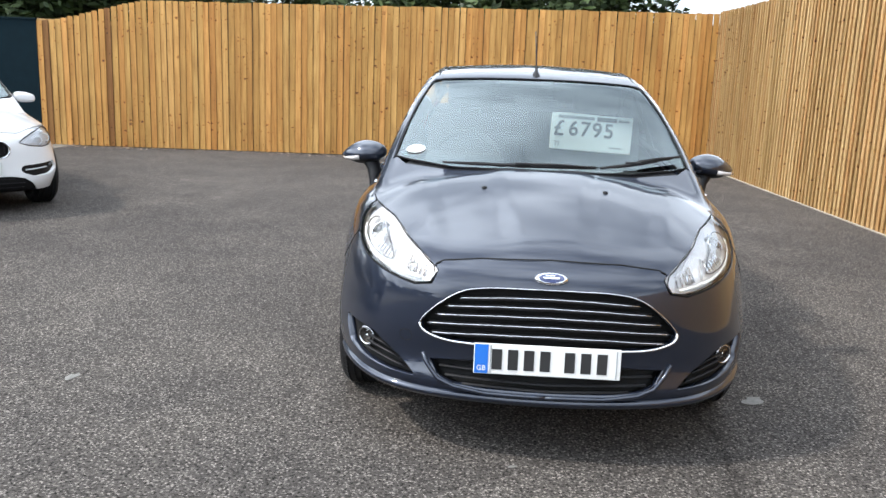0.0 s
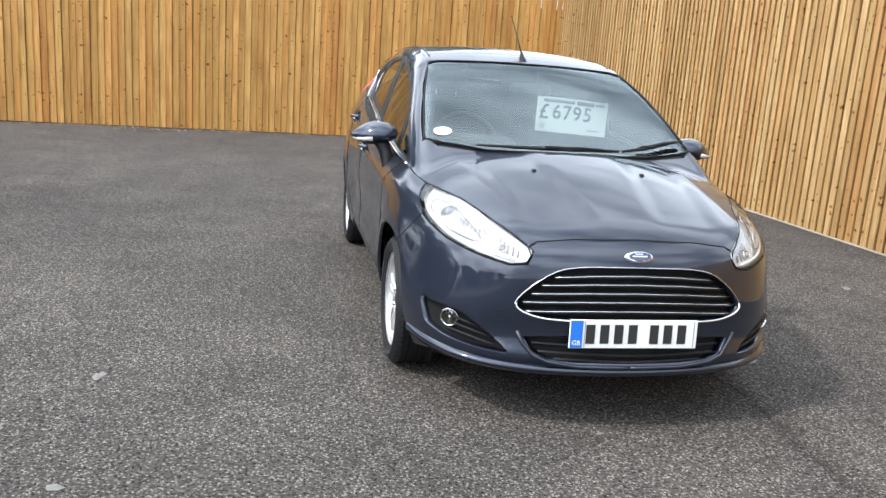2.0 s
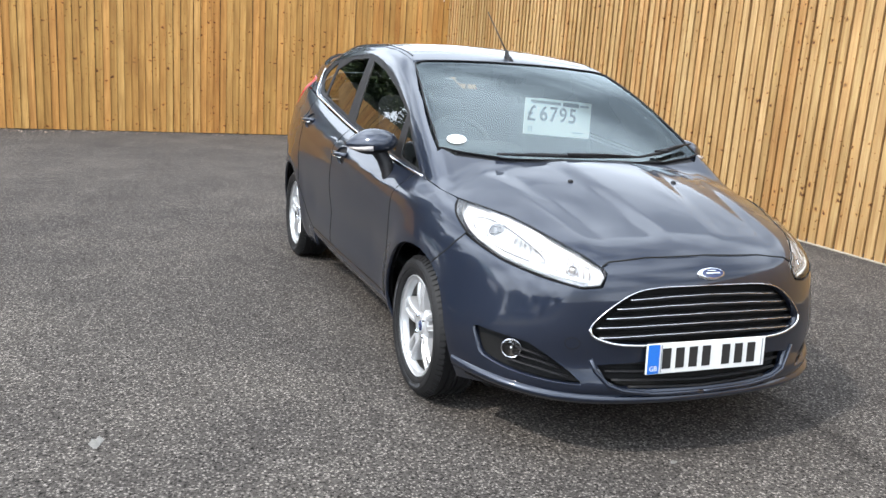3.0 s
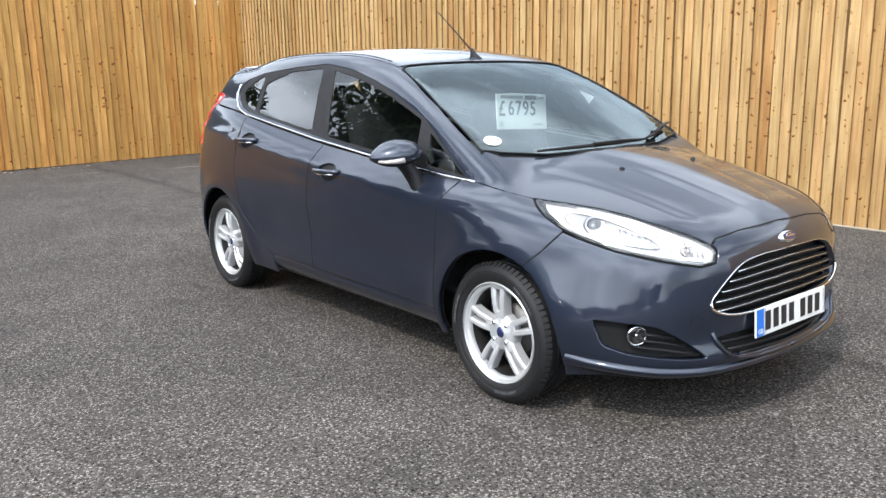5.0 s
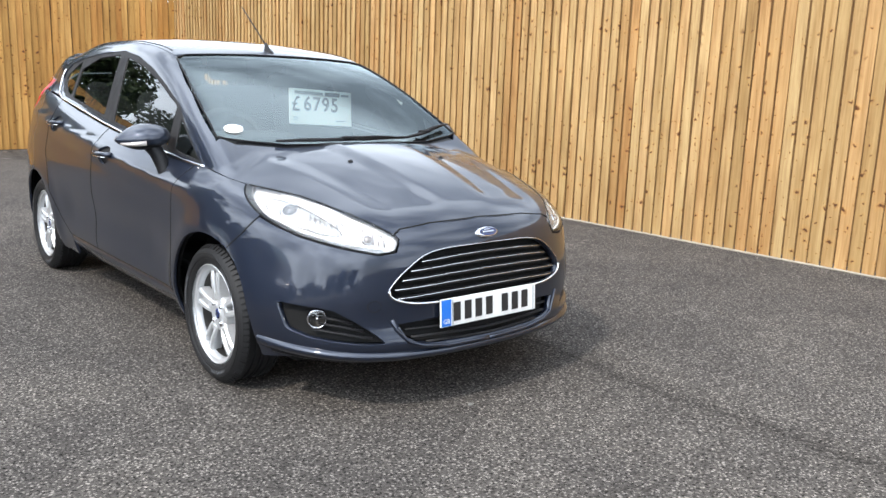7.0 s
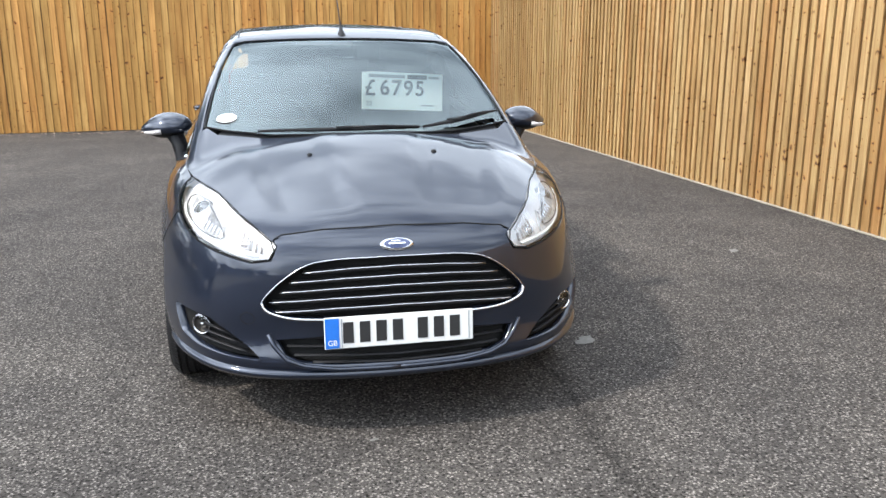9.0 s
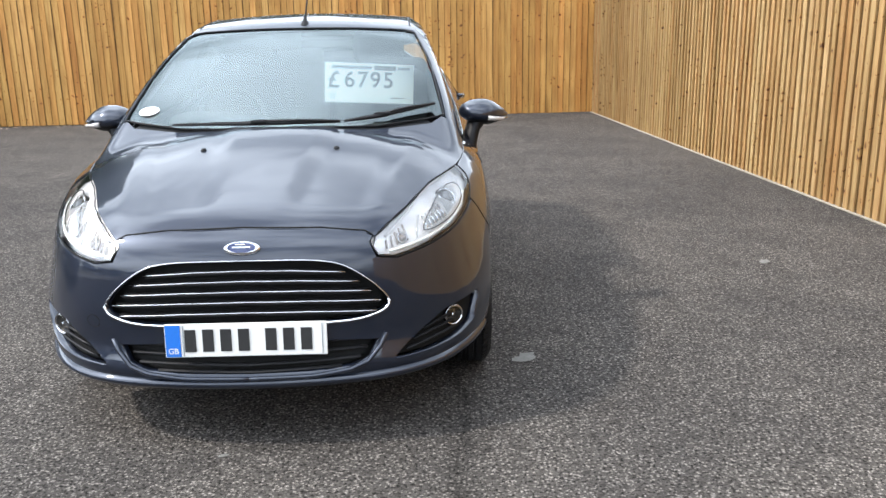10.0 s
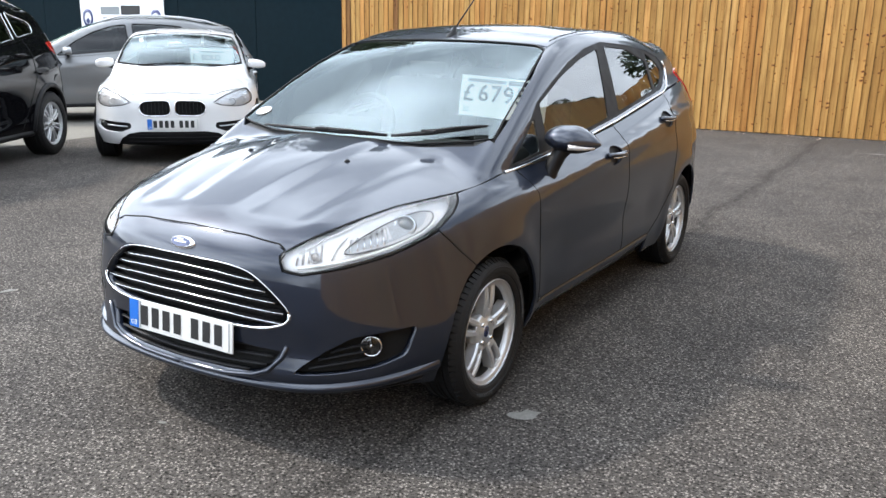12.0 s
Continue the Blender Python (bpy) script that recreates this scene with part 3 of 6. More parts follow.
# ---- wheels ----
def make_wheel(parent, at, side, radius, rimr, width, spokes=5, cap=None):
    """Tyre on an alloy rim with paired spokes; its outer face looks along +x times side."""
    w = tagged(new("wheel"))
    w.empty_display_size = 0.1
    w.parent = parent
    w.matrix_basis = Matrix.Translation(at) @ Matrix.Diagonal((side, 1, 1, 1))
    h = width / 2
    R = radius
    prof = [(rimr + 0.004, h - 0.012), (rimr + 0.012, h - 0.004), (rimr + 0.022, h), (rimr + 0.028, h + 0.0005), (rimr + 0.030, h + 0.0035), (rimr + (R - rimr) * 0.5, h + 0.006), (rimr + (R - rimr) * 0.66, h + 0.0055), (rimr + (R - rimr) * 0.68, h + 0.0025), (R - 0.022, h + 0.001), (R - 0.011, h - 0.008), (R - 0.003, h - 0.024)]
    tread = []
    for g in (0.55, 0.12, -0.12, -0.55):
        x = (h - 0.03) * g
        tread += [(R, x + 0.006), (R - 0.007, x + 0.004), (R - 0.007, x - 0.004), (R, x - 0.006)]
    prof += tread + [(r, -s) for r, s in prof[::-1]]
    v, f = lathe(prof, 72)
    tyre = mesh_ob("tyre", v, [t[::-1] for t in f], RUBBER, w, "black rubber tyre with grooved tread", smooth=False)
    bm = bmesh.new()
    for k in range(72):
        a = 2 * math.pi * k / 72
        for s in (1, -1):
            m = Matrix.Rotation(a + 0.02 * s, 4, "X") @ Matrix.Translation((s * (h - 0.020), 0, R - 0.006)) @ Matrix.Rotation(radians(38 * s), 4, "Y") @ Matrix.Diagonal((0.026, 0.0175, 0.009, 1))
            bmesh.ops.create_cube(bm, size=1, matrix=m)
    tagged(part("tread", bm, RUBBER, tyre), kind="stuff")
    if cap:
        for k, arc0 in enumerate((0.5, 2.6, 4.7)):
            for i in range(9):
                bm = block((0.002, 0.0075 + 0.004 * (i * 7 % 3), 0.012), (h + 0.0058, 0, rimr + (R - rimr) * 0.45), 0.0004, 1)
                bmesh.ops.rotate(bm, cent=(0, 0, 0), matrix=Matrix.Rotation(arc0 + 0.062 * i, 3, "X"), verts=bm.verts)
                part("sidewall_bar", bm, TRIM, tyre)
    v, f = lathe([(rimr, h - 0.008), (rimr + 0.006, h - 0.012), (rimr + 0.004, h - 0.020), (rimr - 0.012, h - 0.016), (rimr - 0.019, h - 0.024), (rimr - 0.022, h - 0.045)], 64)
    rim = mesh_ob("rim", v, f, ALLOY, w, "silver alloy rim")
    v, f = lathe([(rimr - 0.022, h - 0.045), (rimr - 0.026, h - 0.07), (rimr - 0.04, -h + 0.05), (rimr, -h + 0.01)], 48)
    mesh_ob("barrel", v, f, STEEL, rim, "dull inner barrel")
    v, f = lathe([(0.0, h - 0.085), (0.125, h - 0.085), (0.127, h - 0.10), (rimr - 0.03, h - 0.13), (rimr - 0.03, h - 0.14)], 40)
    mesh_ob("brake_disc", v, f, STEEL, w, "dull steel brake disc")
    face = h - 0.030
    hubr, tilt = 0.078, -0.09
    v, f = lathe([(0.0, face), (0.026, face), (0.028, face - 0.004), (hubr - 0.012, face - 0.003), (hubr, face - 0.014), (hubr, face - 0.05)], 40)
    mesh_ob("hub", v, f, ALLOY, w, "silver wheel hub")
    for k in range(spokes):
        for s in (-1, 1):
            bm = bmesh.new()
            a0, a1 = 0.0165 * s, 0.0275 * s
            rows = []
            for i in range(7):
                t = i / 6
                r = 0.045 + (rimr - 0.016 - 0.045) * t
                c = a0 + (a1 - a0) * t
                wd = 0.0112 + 0.0010 * t
                top = face - 0.006 + 0.010 * math.sin(t * math.pi) + 0.008 * t
                rows.append([bm.verts.new((xx, c + yy, r)) for xx, yy in ((top - 0.045, -wd * 1.25), (top - 0.008, -wd), (top, -wd * 0.55), (top, wd * 0.55), (top - 0.008, wd), (top - 0.045, wd * 1.25))])
            for a, b in zip(rows, rows[1:]):
                for i in range(5):
                    bm.faces.new((a[i], a[i + 1], b[i + 1], b[i]))
            bmesh.ops.recalc_face_normals(bm, faces=bm.faces[:])
            bmesh.ops.rotate(bm, cent=(0, 0, 0), matrix=Matrix.Rotation(2 * math.pi * k / spokes + tilt, 3, "X"), verts=bm.verts)
            part("spoke", bm, ALLOY, w)
        bm = block((0.030, 0.048, 0.012), (face - 0.008, 0, rimr - 0.021), 0.005, 2)
        bmesh.ops.rotate(bm, cent=(0, 0, 0), matrix=Matrix.Rotation(2 * math.pi * k / spokes + tilt, 3, "X"), verts=bm.verts)
        part("spoke_end", bm, ALLOY, w)
        bm = block((0.030, 0.026, 0.030), (face - 0.0135, 0, 0.077), 0.004, 2)
        bmesh.ops.rotate(bm, cent=(0, 0, 0), matrix=Matrix.Rotation(2 * math.pi * k / spokes + tilt, 3, "X"), verts=bm.verts)
        part("spoke_web", bm, ALLOY, w)
    for k in range(4 if spokes == 5 else 5):
        a = 2 * math.pi * (k + 0.5) / (4 if spokes == 5 else 5)
        v, f = lathe([(0.0, 0.007), (0.007, 0.007), (0.010, 0.002), (0.0105, -0.01)], 12)
        v = np.array(v) + (face, 0.050 * math.cos(a), 0.050 * math.sin(a))
        mesh_ob("wheel_nut", v, f, CHROME, w)
    v, f = lathe([(0.0, 0.005), (0.018, 0.004), (0.024, 0.0), (0.024, -0.01)], 28)
    mesh_ob("centre_cap", np.array(v) * (1, 0.9 if cap else 1, 1) + (face, 0, 0), f, cap or CHROME, w, "dark blue centre cap" if cap else "")
    return w


def arch_liner(car, c, r, s, x1=0.735, k=(1, 1, 1)):
    """Dark half-drum over a wheel."""
    n, verts, faces = 26, [], []
    prof = [(r + 0.004, x1), (r + 0.012, x1 - 0.035), (r + 0.012, 0.50), (0.05, 0.48)]
    for i in range(n + 1):
        a = radians(-10 + 200 * i / n)
        verts += [((q) * s * k[0], (c[0] + rr * math.cos(a)) * k[1], (c[1] + rr * math.sin(a)) * k[2]) for rr, q in prof]
    for i in range(n):
        faces += [(i * 4 + j, i * 4 + j + 1, i * 4 + j + 5, i * 4 + j + 4) for j in range(3)]
    return mesh_ob("wheel_arch", verts, faces, VOID, car, "black wheel arch liner")


def text_part(body, size, m, mat, parent, name="lettering", bold=0.0):
    cu = bpy.data.curves.new(name, "FONT")
    cu.body, cu.size, cu.extrude, cu.offset = body, size, 0.0006, bold
    cu.align_x, cu.align_y = "LEFT", "BOTTOM_BASELINE"
    tmp = new("tmp_text", cu)
    me = bpy.data.meshes.new_from_object(tmp.evaluated_get(bpy.context.evaluated_depsgraph_get()))
    bpy.data.objects.remove(tmp)
    me.materials.clear()
    me.materials.append(mat)
    ob = new(name, me)
    ob.parent = parent
    ob.matrix_basis = m
    return ob


def make_plate(parent, m, scale=1.0):
    """White number plate: blue end band, plain bars for its characters."""
    ob = part("number_plate", block((0.52 * scale, 0.008, 0.111), bevel=0.003), PLATE_WHITE, parent, "white number plate with a blue end band")
    ob.matrix_basis = m
    part("band", block((0.048 * scale, 0.002, 0.105), (-0.233 * scale, -0.0055, 0), 0.0006, 1), PLATE_BLUE, ob, "blue band")
    text_part("GB", 0.026, Matrix.Translation((-0.250 * scale, -0.0068, -0.042)) @ Matrix.Rotation(radians(90), 4, "X"), PLATE_WHITE, ob)
    for i in range(7):
        x = (-0.178 + 0.057 * i + (0.030 if i > 3 else 0)) * scale
        part("bar", block((0.036 * scale, 0.002, 0.074), (x, -0.0055, 0), 0.0006, 1), INK, ob)
    for x in (-0.20, 0.245):
        part("border_line", block((0.003, 0.0015, 0.10), (x * scale, -0.0050, 0), 0, 1), CARD_GREY, ob)
    return ob


def make_seat(parent, at, wide=0.50, high=0.62):
    s = part("seat", block((wide, 0.50, 0.17), (0, 0.02, 0.0), 0.05, 4), CLOTH, parent, "dark cloth seat", True)
    s.matrix_basis = Matrix.Translation(at)
    t = Matrix.Rotation(radians(-14), 4, "X")
    part("backrest", block((wide * 0.98, 0.15, high), (0, 0.34, 0.34), 0.055, 4, t), CLOTH, s, "", True)
    part("headrest", block((0.27, 0.11, 0.17), (0, 0.44, high + 0.14), 0.045, 4, t), CLOTH, s, "", True)
    for x in (-0.06, 0.06):
        tube("headrest_post", [(x, 0.40, high - 0.02), (x, 0.43, high + 0.1)], 0.007, CHROME, s)
    return s


# ---- ground and boundary ----
def make_ground():
    bm = bmesh.new()
    xs = [-400, -60, -25, -12, -4, 4, 12, 25, 60, 400]
    rows = [[bm.verts.new((x, y, 0)) for x in xs] for y in xs]
    for a, b in zip(rows, rows[1:]):
        for i in range(len(xs) - 1):
            bm.faces.new((a[i], a[i + 1], b[i + 1], b[i]))
    tagged(part("ground", bm, ASPHALT), "dark grey asphalt yard with pale stone chips", "ground", kind="structure")


def board_mesh(h, w=0.0945, thick=0.026, flip=False, mat=None):
    """A feather-edged board, thick on one edge, its foot at the origin."""
    me = bpy.data.meshes.new("board")
    x0, x1, c = -w / 2, w / 2, 0.002
    prof = [(x0 + 0.006, 0.0), (x1, 0.0), (x1, -0.006), (x0 + c * 2, -thick), (x0 + c, -thick + 0.0005), (x0, -thick + c * 2)]
    if flip:
        prof = [(-x, y) for x, y in prof[::-1]]
    n = len(prof)
    v = [(x, y, z) for z in (0.0, h) for x, y in prof]
    f = [tuple(range(n))[::-1], tuple(range(n, 2 * n))] + [(i, (i + 1) % n, n + (i + 1) % n, n + i) for i in range(n)]
    me.from_pydata(v, [], f)
    me.materials.append(mat or WOOD)
    return me


def make_fence(name, a, b, top, label, flip=False, mat=None, pitch=0.100, base=0.012, thick=0.026, odd=None):
    """Feather-edge boards from a to b; top(s) is the height at s along it."""
    a, b = Vector(a), Vector(b)
    d = (b - a).normalized()
    length, turn = (b - a).length, math.atan2(d.y, d.x)
    fence = empty(name, Matrix.Translation(a) @ Matrix.Rotation(turn, 4, "Z"), label=label, category="fence", kind="structure")
    meshes = {}
    n = int(length / pitch)
    rnd = random.Random(name)
    for i in range(n):
        s = (i + 0.5) * pitch
        h = round(top(s) - base + rnd.uniform(-0.006, 0.006), 2)
        if h not in meshes:
            meshes[h] = board_mesh(h, thick=thick, flip=flip, mat=mat)
        o = new("board", board_mesh(h, thick=thick, flip=flip, mat=odd[1]) if odd and i in odd[0] else meshes[h])
        o.parent = fence
        o.matrix_basis = Matrix.Translation((s + rnd.uniform(-0.003, 0.003), rnd.uniform(-0.002, 0.002), base)) @ Matrix.Rotation(rnd.uniform(-0.004, 0.004), 4, "Y") @ Matrix.Rotation(rnd.uniform(-0.02, 0.02), 4, "Z")
    for z in (0.35, 1.2, 2.0):
        part("rail", block((length, 0.05, 0.09), (length / 2, 0.030, z), 0.004, 1), WOOD, fence)
    # Added dark sheet behind the boards: its colour gives the gaps their shade.
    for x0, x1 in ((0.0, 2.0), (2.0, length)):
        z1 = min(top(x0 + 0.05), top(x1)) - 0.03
        part("backing", block((x1 - x0, 0.004, z1 - 0.04), ((x0 + x1) / 2, 0.004, (z1 + 0.04) / 2), 0, 1), GAP_SHADE_WOOD, fence, "added dark sheet that stands for shade between the boards")
    return fence, length


def make_apron():
    """Paler paved strip on which the other cars stand, a little proud of the yard."""
    bm = bmesh.new()
    ys = [-14, -6, 0, 3, 5, 7, 9, 11.6]
    edge = [-7.25 + 0.05 * math.sin(2.3 * y) for y in ys]
    rows = [[bm.verts.new((x, y, z)) for x, z in ((-34, 0.006), (e - 0.02, 0.006), (e, -0.01))] for e, y in zip(edge, ys)]
    for a, b in zip(rows, rows[1:]):
        for i in range(2):
            bm.faces.new((a[i], a[i + 1], b[i + 1], b[i]))
    tagged(part("pavement", bm, APRON), "pale worn concrete apron beside the asphalt yard", "pavement", kind="structure")


make_ground()
make_apron()
CORNER = (3.50, 11.72, 0)
LEFT_END = (-7.68, 10.84, 0)
back, L1 = make_fence("fence_back", LEFT_END, CORNER, lambda s: 2.0 + (0.365 + 0.0165 * s) * float(sstep(-0.15, 1.95, s)), "tall orange-brown feather-edge timber fence, one end stepping down", True, WARM_WOOD, thick=0.017, odd=((1, 11), STAINED_WOOD))
right, L2 = make_fence("fence_side", CORNER, (4.144, -7.0, 0), lambda s: 2.58, "tall honey-coloured feather-edge timber fence in bright light", True)
part("kerb_strip", block((L2, 0.026, 0.015), (L2 / 2, -0.026, 0.0075), 0.006, 2), CONCRETE, right, "pale mortar strip along the fence foot")


def make_green_wall():
    d = Vector(LEFT_END) - Vector(CORNER)
    d.normalize()
    length = 22.0
    w = empty("wall_green", Matrix.Translation(LEFT_END) @ Matrix.Rotation(math.atan2(d.y, d.x), 4, "Z"), label="dark green sheet metal boundary wall", category="wall", kind="structure")
    for i in range(11):
        part("sheet", block((1.99, 0.03, 2.02), (1.0 + 2.0 * i, 0.0, 1.01), 0.004, 1), GREEN, w)
    part("capping", block((length, 0.07, 0.03), (length / 2, 0, 2.036), 0.004, 1), GREEN, w)
    return w


wall_green = make_green_wall()

# ---- the grey hatchback ----
H = Hatch()
SKIN, LOW, UP = H.skin, H.lower, H.upper
FC, RC, AR = (0.83, 0.29), (3.319, 0.29), 0.352


def wrapq(y, z):
    """A place on the flank, as the wrap-round projection lists it."""
    p, _ = lay("side", SKIN, np.array([(y, z)]))
    return math.degrees(math.atan2(p[0][0], 0.9 - p[0][1])) * DEG, z


def wr(*q):
    return [(a * DEG, z) for a, z in q]


def make_hatch():
    car = empty("car", Matrix.Identity(4), label="dark grey-blue five-door hatchback parked on the asphalt", category="car")
    g = 0.0035
    grey = lambda name, verts, faces, parent: mesh_ob(name, verts, faces, GREY_PAINT, parent)
    lamp = wr((27.3, .680), (28.4, .708), (33.5, .746), (39.7, .776), (47.8, .803), (55.8, .822), (66, .835), (76.5, .845), (70, .790), (64.2, .751), (60, .729), (51, .694), (40.5, .664), (32, .641), (28.2, .650))
    lamp_low = wr((27.0, .675), (27.6, .646), (31.8, .636), (40.6, .659), (51.2, .689), (60.2, .724)) + [wrapq(.536, .742), wrapq(.596, .668)]
    arch_f = [wrapq(FC[0] + r * math.cos(radians(a)), FC[1] + r * math.sin(radians(a))) for a, r in ((117, .352), (128, .350), (140, .345), (152, .341), (164, .339), (176, .340), (188, .344), (196, .346))]
    half = wr((0, .744), (17.7, .737), (26.2, .722), (27.8, .710), (26.8, .694)) + lamp_low + arch_f + wr((50, .232), (30, .226), (0, .224))
    grille = soft(mirrored(wr((0, .655), (14, .652), (20.5, .637), (26, .575), (29.9, .506), (28.6, .472), (23.5, .447), (0, .437))), 0.05, 7)
    intake = mirrored(wr((0, .400), (27.2, .372), (25.0, .322), (21.0, .288), (13.6, .272), (0, .270)))
    pocket = soft(wr((56, .447), (53.5, .345), (47.4, .320), (38, .306), (29.5, .300), (32, .335), (37, .388), (42, .432), (48, .440)), 0.02)
    flip = [(-u, v) for u, v in pocket]
    bumper = panel("front_bumper", "wrap", SKIN, mirrored(half), GREY_PAINT, car, "dark grey-blue painted front bumper", holes=(grille, intake, pocket, flip), lip=0.03, res=0.03)
    # the chin: a blade whose upper face looks at the sky
    deg = np.linspace(-62, 62, 63)
    zl = 0.244 + 0.036 * (np.abs(deg) / 62) ** 2.2
    base, nrm = lay("wrap", LOW, np.stack([deg * DEG, zl], 1))
    verts = []
    for q, m, a in zip(base, nrm, deg):
        out = Vector((m[0], m[1], 0)).normalized() * (1 - 0.6 * (abs(a) / 62) ** 6)
        verts += [Vector(q) + out * o + Vector((0, 0, up)) for o, up in ((-0.010, 0.022), (0.006, 0.017), (0.019, 0.008), (0.023, 0.000), (0.020, -0.008), (0.004, -0.022), (-0.012, -0.028))]
    grey("chin", verts, [(i * 7 + j, i * 7 + j + 1, i * 7 + j + 8, i * 7 + j + 7) for i in range(62) for j in range(6)], bumper)
    strip("splitter", "wrap", LOW, wr((-58, .240), (-40, .230), (-20, .226), (0, .224), (20, .226), (40, .230), (58, .240)), 0.012, BLACK, bumper, off=-0.008)
    strip("shut_line", "wrap", SKIN, wr((-28.0, .713), (-26.6, .7265), (-17.7, .7415), (0, .7485), (17.7, .7415), (26.6, .7265), (28.0, .713)), 0.0034, VOID, bumper, off=-0.001)
    for s in (1, -1):
        strip("intake_trim", "wrap", LOW, [(u * s, v) for u, v in wr((28.6, .392), (27.4, .350), (24.5, .305), (21, .283), (13.6, .266), (0, .264))], 0.008, GREY_PAINT, bumper, off=0.002)
    # Added near-black shell behind the nose: gives gaps and openings their dark depth.
    nose_in = mirrored(wr((0, .69), (28, .66), (60, .68), (60, .25), (0, .25)))
    panel("chassis", "wrap", LOW, nose_in, VOID, car, "added near-black liner that keeps gaps and openings dark", off=-0.06, lip=0)
    panel("intake_mesh", "wrap", LOW, intake, VOID, bumper, off=-0.04, lip=0)
    for z, e in ((.375, 26.0), (.345, 25.2), (.315, 23.5), (.29, 19.5)):
        strip("slat", "wrap", LOW, wr((-e, z), (0, z - .008), (e, z)), 0.0065, SATIN, bumper, off=-0.020, flat=0.6)
    # grille
    gr = panel("grille", "wrap", LOW, grille, VOID, car, "black grille with chrome bars and chrome surround", off=-0.05, lip=0)
    strip("surround", "wrap", LOW, grille, 0.0024, DULL_CHROME, gr, off=0.002, closed=True)
    strip("lower_surround", "wrap", LOW, sorted(q for q in map(tuple, grille) if q[1] < 0.512 and (q[1] < 0.46 or abs(q[0]) > 25 * DEG)), 0.0050, CHROME, gr, off=0.002)
    for z, e in ((.618, 21.2), (.585, 24.0), (.551, 26.2), (.517, 28.0), (.482, 27.4)):
        strip("bar", "wrap", LOW, wr((-e, z - .012), (-e / 2, z), (0, z + .004), (e / 2, z), (e, z - .012)), 0.0022, DULL_CHROME, gr, off=-0.004, flat=1.1)
        strip("slat", "wrap", LOW, wr((-e, z - .016), (-e / 2, z - .006), (0, z - .002), (e / 2, z - .006), (e, z - .016)), 0.013, SATIN, gr, off=-0.022, flat=0.55)
    # badge
    v, f = lathe([(0, 0.010), (0.030, 0.009), (0.036, 0.005), (0.038, 0.0), (0.038, -0.01)], 40, "y")
    bd = mesh_ob("badge", np.array(v) * (1.55, -1, 0.62) + (0, 0.052, 0.696), f, CHROME, car, "chrome oval badge with a dark blue centre")
    v, f = lathe([(0, 0.0115), (0.029, 0.0105)], 40, "y")
    mesh_ob("badge_centre", np.array(v) * (1.58, -1, 0.60) + (0, 0.0515, 0.696), f, BADGE_BLUE, bd)
    part("badge_bar", block((0.058, 0.002, 0.006), (0, 0.0392, 0.696), 0.0008, 1), CHROME, bd)
    part("badge_bar", block((0.032, 0.002, 0.004), (-0.004, 0.0392, 0.705), 0.0008, 1), CHROME, bd)
    # it leans back with the nose
    bd.matrix_basis = Matrix.Translation((0, 0.060, 0.692)) @ Matrix.Rotation(radians(-30), 4, "X") @ Matrix.Translation((0, -0.052, -0.696))
    make_plate(car, pose(0, 0.022, 0.400, -4))
    # towing-eye cover
    strip("towing_eye_cover", "wrap", SKIN, [(-32.8 * DEG + 0.021 * math.cos(a / 20 * 2 * math.pi), .447 + 0.021 * math.sin(a / 20 * 2 * math.pi)) for a in range(20)], 0.0012, VOID, bumper, closed=True, step=0.01)
    # bonnet and screen
    pl, _ = lay("wrap", SKIN, np.array(lamp))
    pt, _ = lay("side", SKIN, np.array([(.85, .858), (.95, .873), (1.03, .884)]))
    half = [(0, .664), (.26, .664), (.405, .664)] + [(p[0] - 0.003, p[1] + 0.75 * p[2] + 0.002) for p in pl[1:8]] + [(p[0] - 0.003, p[1] + 0.75 * p[2]) for p in pt] + [(.742, 1.74), (.70, 1.80), (.665, 1.815), (.62, 1.745), (.40, 1.665), (.2, 1.632), (0, 1.622)]
    bon = panel("bonnet", "slant", SKIN, mirrored(half), GREY_PAINT, car, "dark grey-blue bonnet with raised creases", lip=0.016, res=0.018)
    for x in (-0.252, 0.252):
        p, _ = lay("slant", SKIN, np.array([(x, .672 + .75 * .925)]))
        v, f = lathe([(0, 0.009), (0.007, 0.008), (0.011, 0.003), (0.012, -0.002)], 16, "z")
        mesh_ob("washer_jet", np.array(v) + p[0], f, BLACK, bon, "black washer jet")
    cowl = mirrored([(0, 1.615), (.4, 1.655), (.60, 1.715), (.63, 1.74), (.60, 1.79), (.4, 1.715), (0, 1.670)])
    panel("cowl", "slant", SKIN, cowl, BLACK, car, "black plastic cowl below the windscreen", off=-0.008)
    edge = [(.676, 1.832), (.632, 2.30), (.592, 2.58), (.558, 2.795)]
    half = [(0, 1.655), (.40, 1.70), (.60, 1.782)] + edge + [(.50, 2.838), (.30, 2.834), (0, 2.826)]
    ws = panel("windscreen", "slant", UP, mirrored(half), GLASS, car, "curved clear windscreen", off=-0.003, lip=0.004)
    ws.visible_shadow = False
    strip("screen_seal", "slant", UP, mirrored(half), 0.004, BLACK, ws, closed=True)
    v, f = lathe([(0, 0.0), (0.034, 0.0), (0.034, -0.001)], 28, "z")
    for u, vv in ((-0.582, 1.116 + .75 * 1.033),):
        p, n = lay("slant", UP, np.array([(u, vv)]), 0.002)
        rot = Vector((0, 0, 1)).rotation_difference(Vector(n[0])).to_matrix()
        mesh_ob("sticker", [rot @ Vector((a * 1.3, b, c)) + Vector(p[0]) for a, b, c in v], f, CARD, ws, "white oval sticker")
